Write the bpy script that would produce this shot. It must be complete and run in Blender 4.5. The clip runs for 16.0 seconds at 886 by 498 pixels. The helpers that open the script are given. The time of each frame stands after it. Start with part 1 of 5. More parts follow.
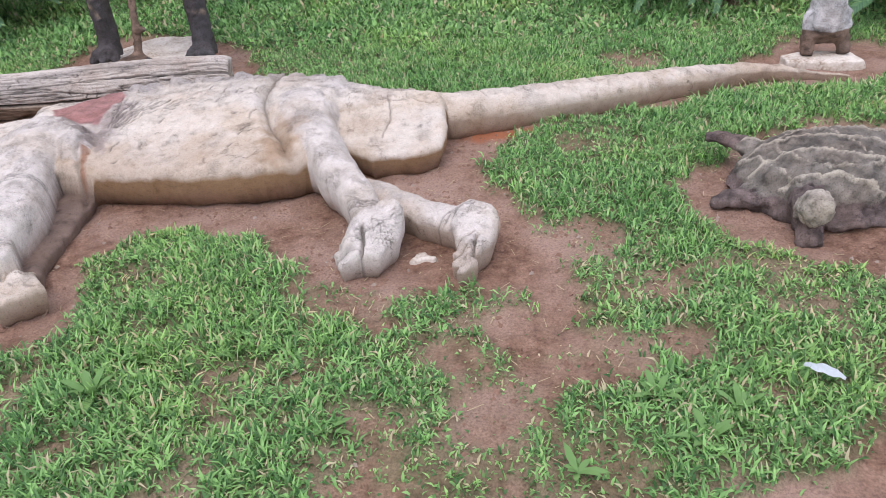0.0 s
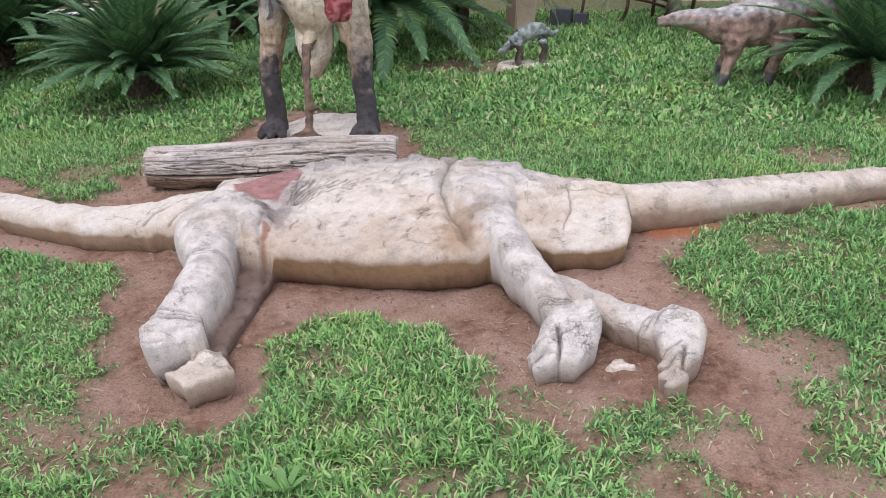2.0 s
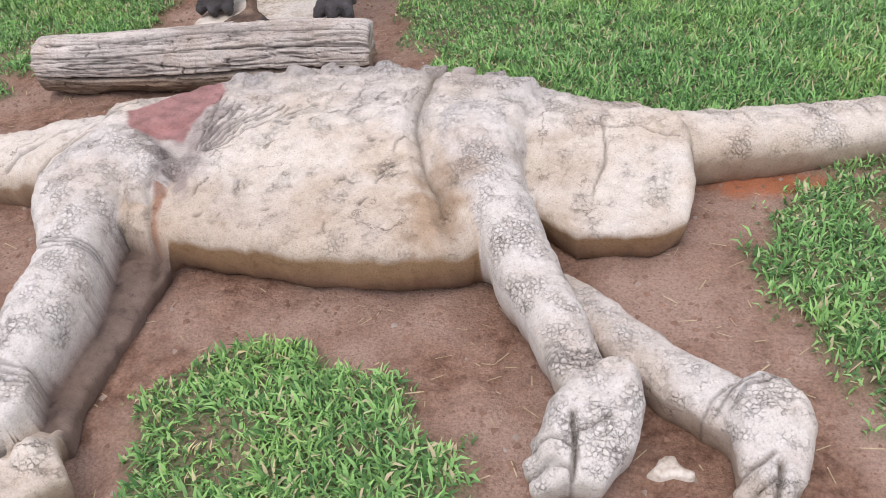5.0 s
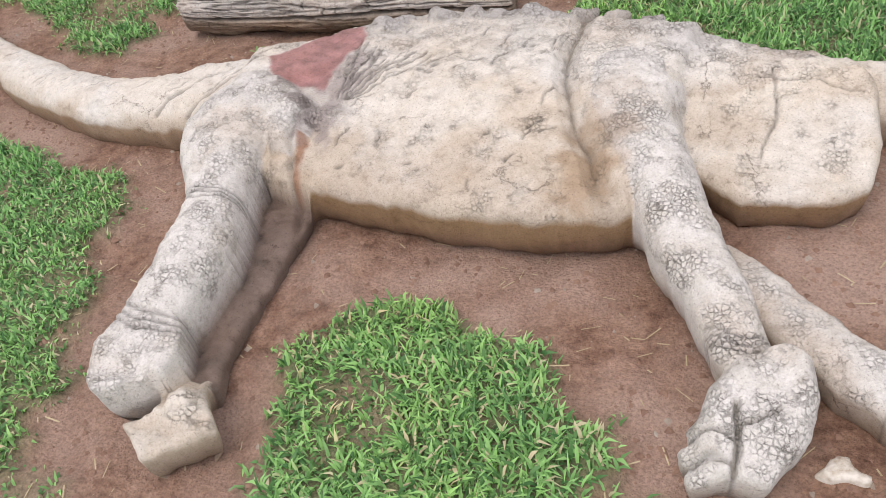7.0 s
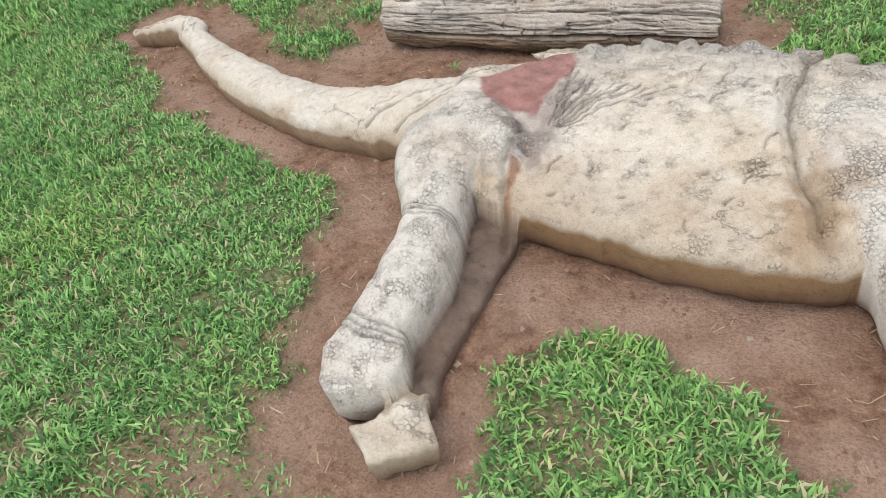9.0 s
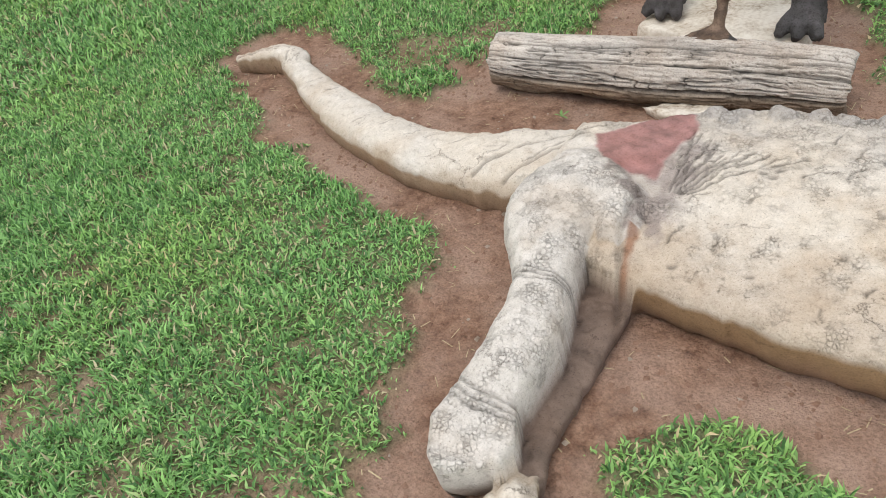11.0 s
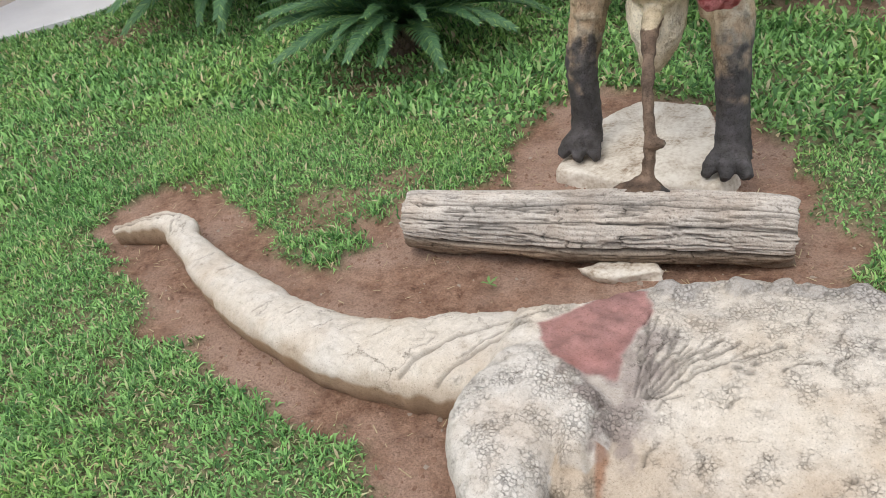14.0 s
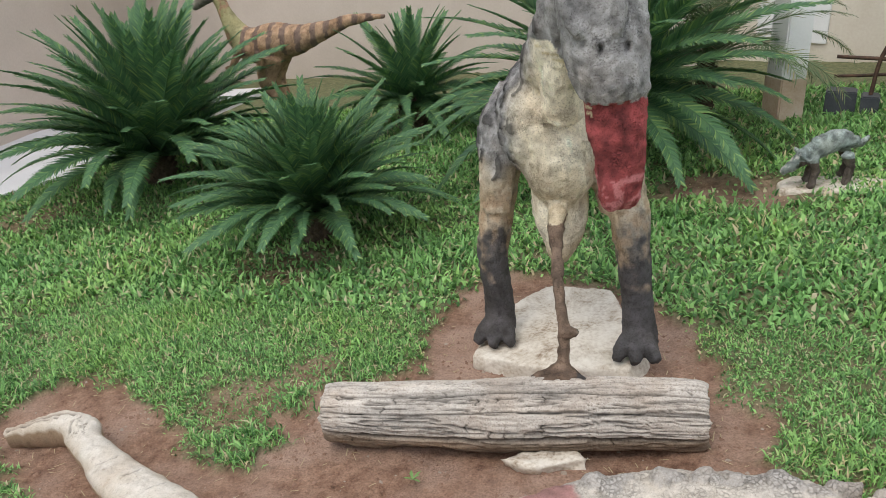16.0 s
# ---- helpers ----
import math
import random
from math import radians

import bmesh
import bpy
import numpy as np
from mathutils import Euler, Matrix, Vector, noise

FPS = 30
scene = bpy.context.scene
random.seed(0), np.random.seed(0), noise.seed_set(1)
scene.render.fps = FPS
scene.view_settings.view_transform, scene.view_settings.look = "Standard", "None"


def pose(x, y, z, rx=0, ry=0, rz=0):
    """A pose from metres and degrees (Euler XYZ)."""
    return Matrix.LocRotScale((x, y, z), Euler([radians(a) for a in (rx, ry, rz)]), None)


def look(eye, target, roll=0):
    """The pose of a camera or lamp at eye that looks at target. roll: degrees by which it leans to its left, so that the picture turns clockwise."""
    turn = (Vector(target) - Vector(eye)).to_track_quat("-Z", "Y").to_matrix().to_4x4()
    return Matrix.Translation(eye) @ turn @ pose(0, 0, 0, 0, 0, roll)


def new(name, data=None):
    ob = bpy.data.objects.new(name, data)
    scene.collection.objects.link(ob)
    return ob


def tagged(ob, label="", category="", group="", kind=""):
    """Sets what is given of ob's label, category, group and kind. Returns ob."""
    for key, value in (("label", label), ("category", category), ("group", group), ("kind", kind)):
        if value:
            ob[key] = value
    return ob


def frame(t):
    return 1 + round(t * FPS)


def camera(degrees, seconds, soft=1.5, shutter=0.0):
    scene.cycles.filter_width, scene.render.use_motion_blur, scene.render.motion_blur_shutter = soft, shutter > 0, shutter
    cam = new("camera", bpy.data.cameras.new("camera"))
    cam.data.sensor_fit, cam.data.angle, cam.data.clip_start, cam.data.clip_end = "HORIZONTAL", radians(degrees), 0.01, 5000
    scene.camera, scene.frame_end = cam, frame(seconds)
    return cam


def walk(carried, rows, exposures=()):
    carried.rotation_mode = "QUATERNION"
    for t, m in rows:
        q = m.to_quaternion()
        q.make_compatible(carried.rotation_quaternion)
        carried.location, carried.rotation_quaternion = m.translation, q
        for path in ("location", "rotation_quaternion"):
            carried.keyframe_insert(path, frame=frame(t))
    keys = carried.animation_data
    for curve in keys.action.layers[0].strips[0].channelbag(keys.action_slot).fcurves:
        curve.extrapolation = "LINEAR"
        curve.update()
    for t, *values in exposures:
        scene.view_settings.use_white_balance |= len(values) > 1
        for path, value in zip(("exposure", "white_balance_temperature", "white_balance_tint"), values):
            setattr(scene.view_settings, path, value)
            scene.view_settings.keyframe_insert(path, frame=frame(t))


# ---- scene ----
# The garden lies on a gentle slope that rises to the right: plan coordinates (u, v, h) are taken on the slope, SLOPE turns them upright.
SLOPE = Matrix.Rotation(radians(5.0), 4, Vector((0.31, -0.95, 0.0)))
cam = camera(58.22, 16.0, soft=0.5)
PATH = [
    (0, (-0.036, 0.037, 1.504), (-0.114, 1.752, 0.477), -3.51),
    (0.5, (-0.087, 0.027, 1.521), (-0.263, 1.778, 0.572), -3.38),
    (1, (-0.198, 0.049, 1.535), (-0.433, 1.821, 0.637), -3.13),
    (1.5, (-0.322, 0.095, 1.538), (-0.601, 1.876, 0.672), -3.26),
    (2, (-0.399, 0.191, 1.533), (-0.714, 1.970, 0.676), -3.50),
    (2.5, (-0.432, 0.367, 1.521), (-0.778, 2.138, 0.657), -3.78),
    (3, (-0.428, 0.598, 1.537), (-0.799, 2.351, 0.649), -3.93),
    (3.5, (-0.386, 0.895, 1.538), (-0.750, 2.598, 0.555), -4.01),
    (6, (-0.425, 1.514, 1.410), (-0.884, 2.943, 0.088), -7.54),
    (6.5, (-0.450, 1.527, 1.427), (-1.020, 2.906, 0.096), -9.90),
    (7, (-0.499, 1.520, 1.459), (-1.155, 2.859, 0.126), -11.25),
    (7.5, (-0.558, 1.494, 1.502), (-1.278, 2.800, 0.169), -11.66),
    (8, (-0.618, 1.470, 1.539), (-1.402, 2.747, 0.215), -12.31),
    (8.5, (-0.685, 1.448, 1.575), (-1.530, 2.698, 0.262), -12.72),
    (9, (-0.738, 1.430, 1.600), (-1.645, 2.656, 0.306), -12.82),
    (9.5, (-0.772, 1.411, 1.618), (-1.742, 2.615, 0.349), -12.56),
    (10, (-0.798, 1.396, 1.633), (-1.827, 2.578, 0.391), -12.13),
    (12.5, (-1.200, 1.752, 1.710), (-2.221, 2.944, 0.471), -10.96),
    (13, (-1.238, 1.837, 1.711), (-2.211, 3.086, 0.490), -11.45),
    (13.5, (-1.250, 1.891, 1.718), (-2.176, 3.219, 0.543), -11.63),
    (14, (-1.251, 1.919, 1.736), (-2.127, 3.339, 0.633), -11.25),
    (14.5, (-1.251, 1.924, 1.766), (-2.079, 3.435, 0.750), -10.45),
    (15, (-1.260, 1.923, 1.796), (-2.044, 3.510, 0.865), -9.51),
    (15.5, (-1.269, 1.919, 1.815), (-2.011, 3.574, 0.973), -8.67),
    (16, (-1.299, 1.919, 1.825), (-1.983, 3.635, 1.057), -7.85),
]
walk(cam, [(t, SLOPE @ look(eye, target, roll)) for t, eye, target, roll in PATH],
     [(0, 0.0, 6150, 20), (3.5, 0.0, 6200, 18), (6, 0.06, 6450, 17), (7.5, 0.03, 6500, 12), (9.5, 0.0, 6600, 7), (13, 0.0, 6600, 9), (16, -0.04, 6550, 8)])

# ---- light: bright overcast sky, sun behind thin cloud ----
SUN_UP, SUN_TURN = radians(62), radians(205)
world = bpy.data.worlds.new("sky")
scene.world = world
world.use_nodes = True
wn = world.node_tree.nodes
sky = wn.new("ShaderNodeTexSky")
sky.sky_type = 'NISHITA'
sky.sun_disc = False
sky.sun_elevation, sky.sun_rotation = SUN_UP, SUN_TURN
sky.air_density, sky.dust_density, sky.ozone_density = 1.0, 4.0, 1.0
soft_sky = wn.new("ShaderNodeMix")
soft_sky.data_type = 'RGBA'
soft_sky.inputs[0].default_value = 0.72
soft_sky.inputs[7].default_value = (10.1, 10.5, 11.6, 1)
world.node_tree.links.new(sky.outputs[0], soft_sky.inputs[6])
world.node_tree.links.new(soft_sky.outputs[2], wn["Background"].inputs[0])
wn["Background"].inputs[1].default_value = 0.15
sun_data = bpy.data.lights.new("sun", 'SUN')
sun_data.energy, sun_data.angle, sun_data.color = 1.1, radians(28), (1.0, 0.96, 0.9)
sun = new("sun", sun_data)
sun_dir = Vector((math.sin(SUN_TURN) * math.cos(SUN_UP), math.cos(SUN_TURN) * math.cos(SUN_UP), math.sin(SUN_UP)))
sun.matrix_world = look(sun_dir * 30, (0, 0, 0))
scene.view_settings.exposure = 0.0

# ---- materials ----
def rgb(c):
    return (*c, 1.0)


def node_material(name, rough=0.85, metal=0.0):
    m = bpy.data.materials.new(name)
    m.use_nodes = True
    b = m.node_tree.nodes["Principled BSDF"]
    b.inputs["Roughness"].default_value, b.inputs["Metallic"].default_value = rough, metal
    b.inputs["Specular IOR Level"].default_value = 0.3
    return m, m.node_tree.nodes, m.node_tree.links, b


def noise_node(n, l, coord, scale, detail=4.0, rough=0.6):
    t = n.new("ShaderNodeTexNoise")
    t.inputs["Scale"].default_value, t.inputs["Detail"].default_value, t.inputs["Roughness"].default_value = scale, detail, rough
    l.new(coord, t.inputs["Vector"])
    return t


def ramp_node(n, l, fac, stops):
    r = n.new("ShaderNodeValToRGB")
    while len(r.color_ramp.elements) < len(stops):
        r.color_ramp.elements.new(0.5)
    for e, (p, c) in zip(r.color_ramp.elements, stops):
        e.position, e.color = p, rgb(c)
    l.new(fac, r.inputs[0])
    return r


def mix_node(n, l, fac, a, b, blend='MIX'):
    x = n.new("ShaderNodeMix")
    x.data_type, x.blend_type = 'RGBA', blend
    for k, s in ((0, fac), (6, a), (7, b)):
        if isinstance(s, (int, float)):
            x.inputs[k].default_value = s
        elif isinstance(s, tuple):
            x.inputs[k].default_value = rgb(s)
        else:
            l.new(s, x.inputs[k])
    return x.outputs[2]


def bump_node(n, l, height, strength, dist, normal=None):
    b = n.new("ShaderNodeBump")
    b.inputs["Strength"].default_value, b.inputs["Distance"].default_value = strength, dist
    l.new(height, b.inputs["Height"])
    if normal:
        l.new(normal, b.inputs["Normal"])
    return b.outputs[0]


def mottled(name, stops, scale=12.0, fine=90.0, rough=0.85, bump=0.4, dist=0.004, metal=0.0, vary=0.0):
    """Painted or raw surface with stains at two scales and a fine relief."""
    m, n, l, b = node_material(name, rough, metal)
    co = n.new("ShaderNodeTexCoord").outputs["Object"]
    big, small = noise_node(n, l, co, scale), noise_node(n, l, co, fine, 3.0)
    f = n.new("ShaderNodeMath")
    f.operation = 'MULTIPLY_ADD'
    f.inputs[1].default_value = 0.35
    l.new(small.outputs[0], f.inputs[0])
    g = n.new("ShaderNodeMath")
    g.operation = 'MULTIPLY'
    g.inputs[1].default_value = 0.65
    l.new(big.outputs[0], g.inputs[0])
    l.new(g.outputs[0], f.inputs[2])
    c = ramp_node(n, l, f.outputs[0], stops).outputs[0]
    if vary:
        hsv = n.new("ShaderNodeHueSaturation")
        mr = n.new("ShaderNodeMapRange")
        mr.inputs[3].default_value, mr.inputs[4].default_value = 1 - vary, 1 + vary
        l.new(n.new("ShaderNodeObjectInfo").outputs["Random"], mr.inputs[0])
        l.new(mr.outputs[0], hsv.inputs["Value"])
        l.new(c, hsv.inputs["Color"])
        c = hsv.outputs[0]
    l.new(c, b.inputs["Base Color"])
    l.new(bump_node(n, l, small.outputs[0], bump, dist), b.inputs["Normal"])
    return m


def painted(name, rough=0.8, scale=60.0, cracks=True, bump=0.9):
    """Weathered painted concrete: the colour comes from the paint layer on the mesh, broken by scales, cracks and dirt."""
    m, n, l, b = node_material(name, rough)
    at = n.new("ShaderNodeVertexColor")
    at.layer_name = "paint"
    co = n.new("ShaderNodeTexCoord").outputs["Object"]
    big, mid, fine = noise_node(n, l, co, 5.0, 5.0), noise_node(n, l, co, 26.0, 5.0, 0.7), noise_node(n, l, co, 160.0, 3.0)
    big2 = noise_node(n, l, co, 11.0, 4.0, 0.65)
    vor = n.new("ShaderNodeTexVoronoi")
    vor.feature = 'DISTANCE_TO_EDGE'
    vor.inputs["Scale"].default_value = scale
    warp = mix_node(n, l, 0.012, co, fine.outputs["Color"])
    l.new(warp, vor.inputs["Vector"])
    edge = ramp_node(n, l, vor.outputs[0], [(0.0, (0.15, 0.15, 0.15)), (0.10, (0.55, 0.55, 0.55)), (0.2, (1, 1, 1))]).outputs[0]
    patch = ramp_node(n, l, big2.outputs[0], [(0.48, (0, 0, 0)), (0.66, (1, 1, 1))]).outputs[0]
    grime = ramp_node(n, l, mid.outputs[0], [(0.31, (0.60, 0.57, 0.55)), (0.44, (0.97, 0.96, 0.95)), (0.64, (1.15, 1.15, 1.15))]).outputs[0]
    stain = ramp_node(n, l, big.outputs[0], [(0.32, (0.80, 0.73, 0.67)), (0.56, (1, 1, 1))]).outputs[0]
    speck = ramp_node(n, l, fine.outputs[0], [(0.33, (0.50, 0.47, 0.45)), (0.43, (0.94, 0.93, 0.92)), (0.62, (1.1, 1.1, 1.1))]).outputs[0]
    c = mix_node(n, l, 0.8, at.outputs[0], grime, 'MULTIPLY')
    c = mix_node(n, l, 0.8, c, stain, 'MULTIPLY')
    c = mix_node(n, l, 0.75, c, speck, 'MULTIPLY')
    if cracks:
        line = mix_node(n, l, patch, (1, 1, 1), edge)
        c = mix_node(n, l, 0.36, c, line, 'MULTIPLY')
        hgt = mix_node(n, l, 0.45, line, fine.outputs["Color"])
    else:
        hgt = mix_node(n, l, 0.5, mid.outputs["Color"], fine.outputs["Color"])
    l.new(c, b.inputs["Base Color"])
    l.new(bump_node(n, l, mid.outputs[0], 0.5, 0.012, bump_node(n, l, hgt, bump, 0.011)), b.inputs["Normal"])
    return m


def hide(name):
    """Pale painted cement hide: pebbled scales where the paint layer's alpha asks for them, hairline cracks, flecks and pits."""
    m, n, l, b = node_material(name, 0.82)
    at = n.new("ShaderNodeVertexColor")
    at.layer_name = "paint"
    co = n.new("ShaderNodeTexCoord").outputs["Object"]
    big, mid, fine = noise_node(n, l, co, 4.0, 5.0), noise_node(n, l, co, 30.0, 6.0, 0.75), noise_node(n, l, co, 190.0, 4.0, 0.7)
    clump = noise_node(n, l, co, 13.0, 4.0, 0.6)
    warp = mix_node(n, l, 0.010, co, fine.outputs["Color"])

    def cells(scale, stops):
        v = n.new("ShaderNodeTexVoronoi")
        v.feature = 'DISTANCE_TO_EDGE'
        v.inputs["Scale"].default_value = scale
        l.new(warp, v.inputs["Vector"])
        return ramp_node(n, l, v.outputs[0], stops).outputs[0]
    scales = cells(78.0, [(0.0, (0.0, 0.0, 0.0)), (0.04, (0.3, 0.3, 0.3)), (0.11, (0.9, 0.9, 0.9)), (0.2, (1, 1, 1))])
    warp = mix_node(n, l, 0.16, co, mix_node(n, l, 0.3, clump.outputs["Color"], mid.outputs["Color"]))
    crack = cells(4.0, [(0.0, (0.3, 0.27, 0.25)), (0.003, (0.55, 0.52, 0.50)), (0.009, (1, 1, 1))])
    thin = ramp_node(n, l, big.outputs[0], [(0.53, (0, 0, 0)), (0.60, (1, 1, 1))]).outputs[0]
    crack = mix_node(n, l, thin, (1, 1, 1), crack)
    spread = n.new("ShaderNodeMath")
    spread.operation = 'ADD'
    l.new(at.outputs["Alpha"], spread.inputs[0])
    l.new(clump.outputs[0], spread.inputs[1])
    half = n.new("ShaderNodeMath")
    half.operation = 'MULTIPLY'
    half.inputs[1].default_value = 0.5
    l.new(spread.outputs[0], half.inputs[0])
    mask = ramp_node(n, l, half.outputs[0], [(0.36, (0, 0, 0)), (0.58, (1, 1, 1))]).outputs[0]
    skin = mix_node(n, l, mask, (1, 1, 1), scales)
    gap = mix_node(n, l, skin, (0.52, 0.49, 0.46), (1.03, 1.03, 1.03))
    grime = ramp_node(n, l, mid.outputs[0], [(0.30, (0.66, 0.62, 0.58)), (0.42, (0.95, 0.94, 0.92)), (0.62, (1.10, 1.10, 1.10))]).outputs[0]
    stain = ramp_node(n, l, big.outputs[0], [(0.34, (0.86, 0.80, 0.74)), (0.52, (1, 1, 1))]).outputs[0]
    speck = ramp_node(n, l, fine.outputs[0], [(0.31, (0.42, 0.39, 0.37)), (0.40, (0.93, 0.92, 0.91)), (0.64, (1.12, 1.12, 1.12))]).outputs[0]
    c = at.outputs[0]
    for f, layer in ((0.85, grime), (0.8, stain), (0.8, speck), (0.85, gap), (0.7, crack)):
        c = mix_node(n, l, f, c, layer, 'MULTIPLY')
    l.new(c, b.inputs["Base Color"])
    grain = bump_node(n, l, mix_node(n, l, 0.5, mid.outputs["Color"], fine.outputs["Color"]), 0.8, 0.012)
    grain = bump_node(n, l, crack, 0.6, 0.006, grain)
    l.new(bump_node(n, l, skin, 0.9, 0.008, grain), b.inputs["Normal"])
    return m


def ground_material():
    m, n, l, b = node_material("soil_and_thatch", 0.95)
    at = n.new("ShaderNodeVertexColor")
    at.layer_name = "paint"
    sep = n.new("ShaderNodeSeparateColor")
    l.new(at.outputs[0], sep.inputs[0])
    co = n.new("ShaderNodeTexCoord").outputs["Object"]
    big, mid, fine = noise_node(n, l, co, 2.2, 4.0), noise_node(n, l, co, 18.0, 6.0, 0.7), noise_node(n, l, co, 120.0, 4.0, 0.7)
    soil = ramp_node(n, l, mid.outputs[0], [(0.30, (0.115, 0.060, 0.038)), (0.47, (0.235, 0.133, 0.086)), (0.68, (0.37, 0.232, 0.16))]).outputs[0]
    soil = mix_node(n, l, ramp_node(n, l, big.outputs[0], [(0.42, (0, 0, 0)), (0.62, (1, 1, 1))]).outputs[0], soil, (0.38, 0.255, 0.19))
    soil = mix_node(n, l, 0.55, soil, ramp_node(n, l, fine.outputs[0], [(0.32, (0.38, 0.35, 0.33)), (0.52, (1, 1, 1)), (0.72, (1.4, 1.35, 1.3))]).outputs[0], 'MULTIPLY')
    soil = mix_node(n, l, sep.outputs[2], soil, (0.40, 0.15, 0.07))
    grass = ramp_node(n, l, mid.outputs[0], [(0.32, (0.10, 0.105, 0.055)), (0.52, (0.17, 0.18, 0.09)), (0.7, (0.27, 0.23, 0.14))]).outputs[0]
    grass = mix_node(n, l, 0.6, grass, ramp_node(n, l, fine.outputs[0], [(0.35, (0.4, 0.42, 0.4)), (0.6, (1.2, 1.2, 1.1))]).outputs[0], 'MULTIPLY')
    l.new(mix_node(n, l, sep.outputs[0], soil, grass), b.inputs["Base Color"])
    hgt = mix_node(n, l, 0.18, mid.outputs["Color"], fine.outputs["Color"])
    l.new(bump_node(n, l, hgt, 0.9, 0.05), b.inputs["Normal"])
    return m


def blade_material(name, dark, light, dry):
    m, n, l, b = node_material(name, 0.5)
    geo = n.new("ShaderNodeNewGeometry")
    r = ramp_node(n, l, geo.outputs["Random Per Island"], [(0.0, dark), (0.5, tuple(0.45 * a + 0.55 * c for a, c in zip(dark, light))), (0.90, light), (0.94, dry), (1.0, dry)])
    co = n.new("ShaderNodeTexCoord").outputs["Object"]
    big = noise_node(n, l, co, 1.3, 3.0)
    tone = ramp_node(n, l, big.outputs[0], [(0.35, (0.80, 0.88, 0.82)), (0.5, (1, 1, 1)), (0.66, (1.14, 1.05, 0.95))]).outputs[0]
    c = mix_node(n, l, 1.0, r.outputs[0], tone, 'MULTIPLY')
    l.new(c, b.inputs["Base Color"])
    b.inputs["Specular IOR Level"].default_value = 0.35
    tr = n.new("ShaderNodeBsdfTranslucent")
    l.new(c, tr.inputs[0])
    mx = n.new("ShaderNodeMixShader")
    mx.inputs[0].default_value = 0.3
    l.new(b.outputs[0], mx.inputs[1])
    l.new(tr.outputs[0], mx.inputs[2])
    l.new(mx.outputs[0], n["Material Output"].inputs[0])
    return m


M_GROUND = ground_material()
M_GRASS = blade_material("lawn_blades", (0.055, 0.15, 0.045), (0.375, 0.66, 0.215), (0.60, 0.52, 0.33))
M_SKIN = hide("weathered_pale_concrete")
M_STATUE = painted("painted_statue", scale=75.0)
M_FROND = blade_material("cycad_leaf", (0.06, 0.14, 0.075), (0.145, 0.285, 0.115), (0.27, 0.40, 0.13))
M_PALM = blade_material("palm_leaf", (0.09, 0.14, 0.07), (0.19, 0.25, 0.12), (0.30, 0.28, 0.14))
M_TRUNK = mottled("cycad_trunk", [(0.3, (0.05, 0.035, 0.025)), (0.6, (0.14, 0.10, 0.065))], 30, 120, bump=0.9, dist=0.02)
M_PLINTH = mottled("pale_cement", [(0.34, (0.26, 0.19, 0.13)), (0.45, (0.52, 0.45, 0.36)), (0.56, (0.66, 0.60, 0.51)), (0.7, (0.74, 0.69, 0.60))], 9, 70, bump=0.6, dist=0.008)
M_WALL = mottled("beige_render", [(0.3, (0.50, 0.43, 0.36)), (0.5, (0.57, 0.49, 0.42)), (0.7, (0.63, 0.55, 0.48))], 1.2, 40, bump=0.15)
M_DADO = mottled("greige_render", [(0.3, (0.36, 0.31, 0.29)), (0.7, (0.46, 0.40, 0.37))], 1.2, 40, bump=0.15)
M_CREAM = mottled("cream_render", [(0.3, (0.58, 0.50, 0.40)), (0.7, (0.72, 0.66, 0.56))], 1.5, 40, bump=0.15)
M_WHITE = mottled("white_paint", [(0.3, (0.70, 0.69, 0.67)), (0.7, (0.82, 0.81, 0.79))], 2.5, 60, bump=0.15)
M_STAIN = mottled("soil_stained_paint", [(0.3, (0.48, 0.33, 0.22)), (0.5, (0.60, 0.46, 0.34)), (0.7, (0.68, 0.58, 0.47))], 5, 60, bump=0.2)
M_CONCRETE = mottled("pale_pavement", [(0.3, (0.62, 0.61, 0.61)), (0.7, (0.76, 0.75, 0.75))], 1.6, 60, bump=0.2)
M_RUST = mottled("rusty_iron", [(0.3, (0.045, 0.032, 0.028)), (0.55, (0.11, 0.065, 0.045)), (0.75, (0.20, 0.11, 0.07))], 14, 90, 0.7, 0.6, metal=0.3)
M_DARK = mottled("dark_painted_steel", [(0.3, (0.035, 0.038, 0.045)), (0.7, (0.08, 0.085, 0.095))], 9, 60, 0.55)
M_STONE = mottled("pebble", [(0.3, (0.30, 0.22, 0.16)), (0.7, (0.52, 0.44, 0.36))], 40, 200, vary=0.25)
M_LITTER = mottled("white_plastic", [(0.3, (0.70, 0.76, 0.80)), (0.7, (0.84, 0.88, 0.90))], 30, 200, 0.4, 0.2)
M_DRY = mottled("dry_leaf", [(0.3, (0.22, 0.12, 0.05)), (0.7, (0.42, 0.26, 0.12))], 30, 200)


# ---- helpers for shapes ----
def mesh_of(bm, name="mesh"):
    me = bpy.data.meshes.new(name)
    bm.to_mesh(me)
    bm.free()
    return me


def part(name, bm, material, parent=None, label="", smooth=True):
    """Links a bmesh as one mesh object under a thing."""
    me = mesh_of(bm, name) if isinstance(bm, bmesh.types.BMesh) else bm
    if not me.materials:
        me.materials.append(material)
    if smooth:
        me.shade_smooth()
    ob = new(name, me)
    ob.parent = parent
    return tagged(ob, label)


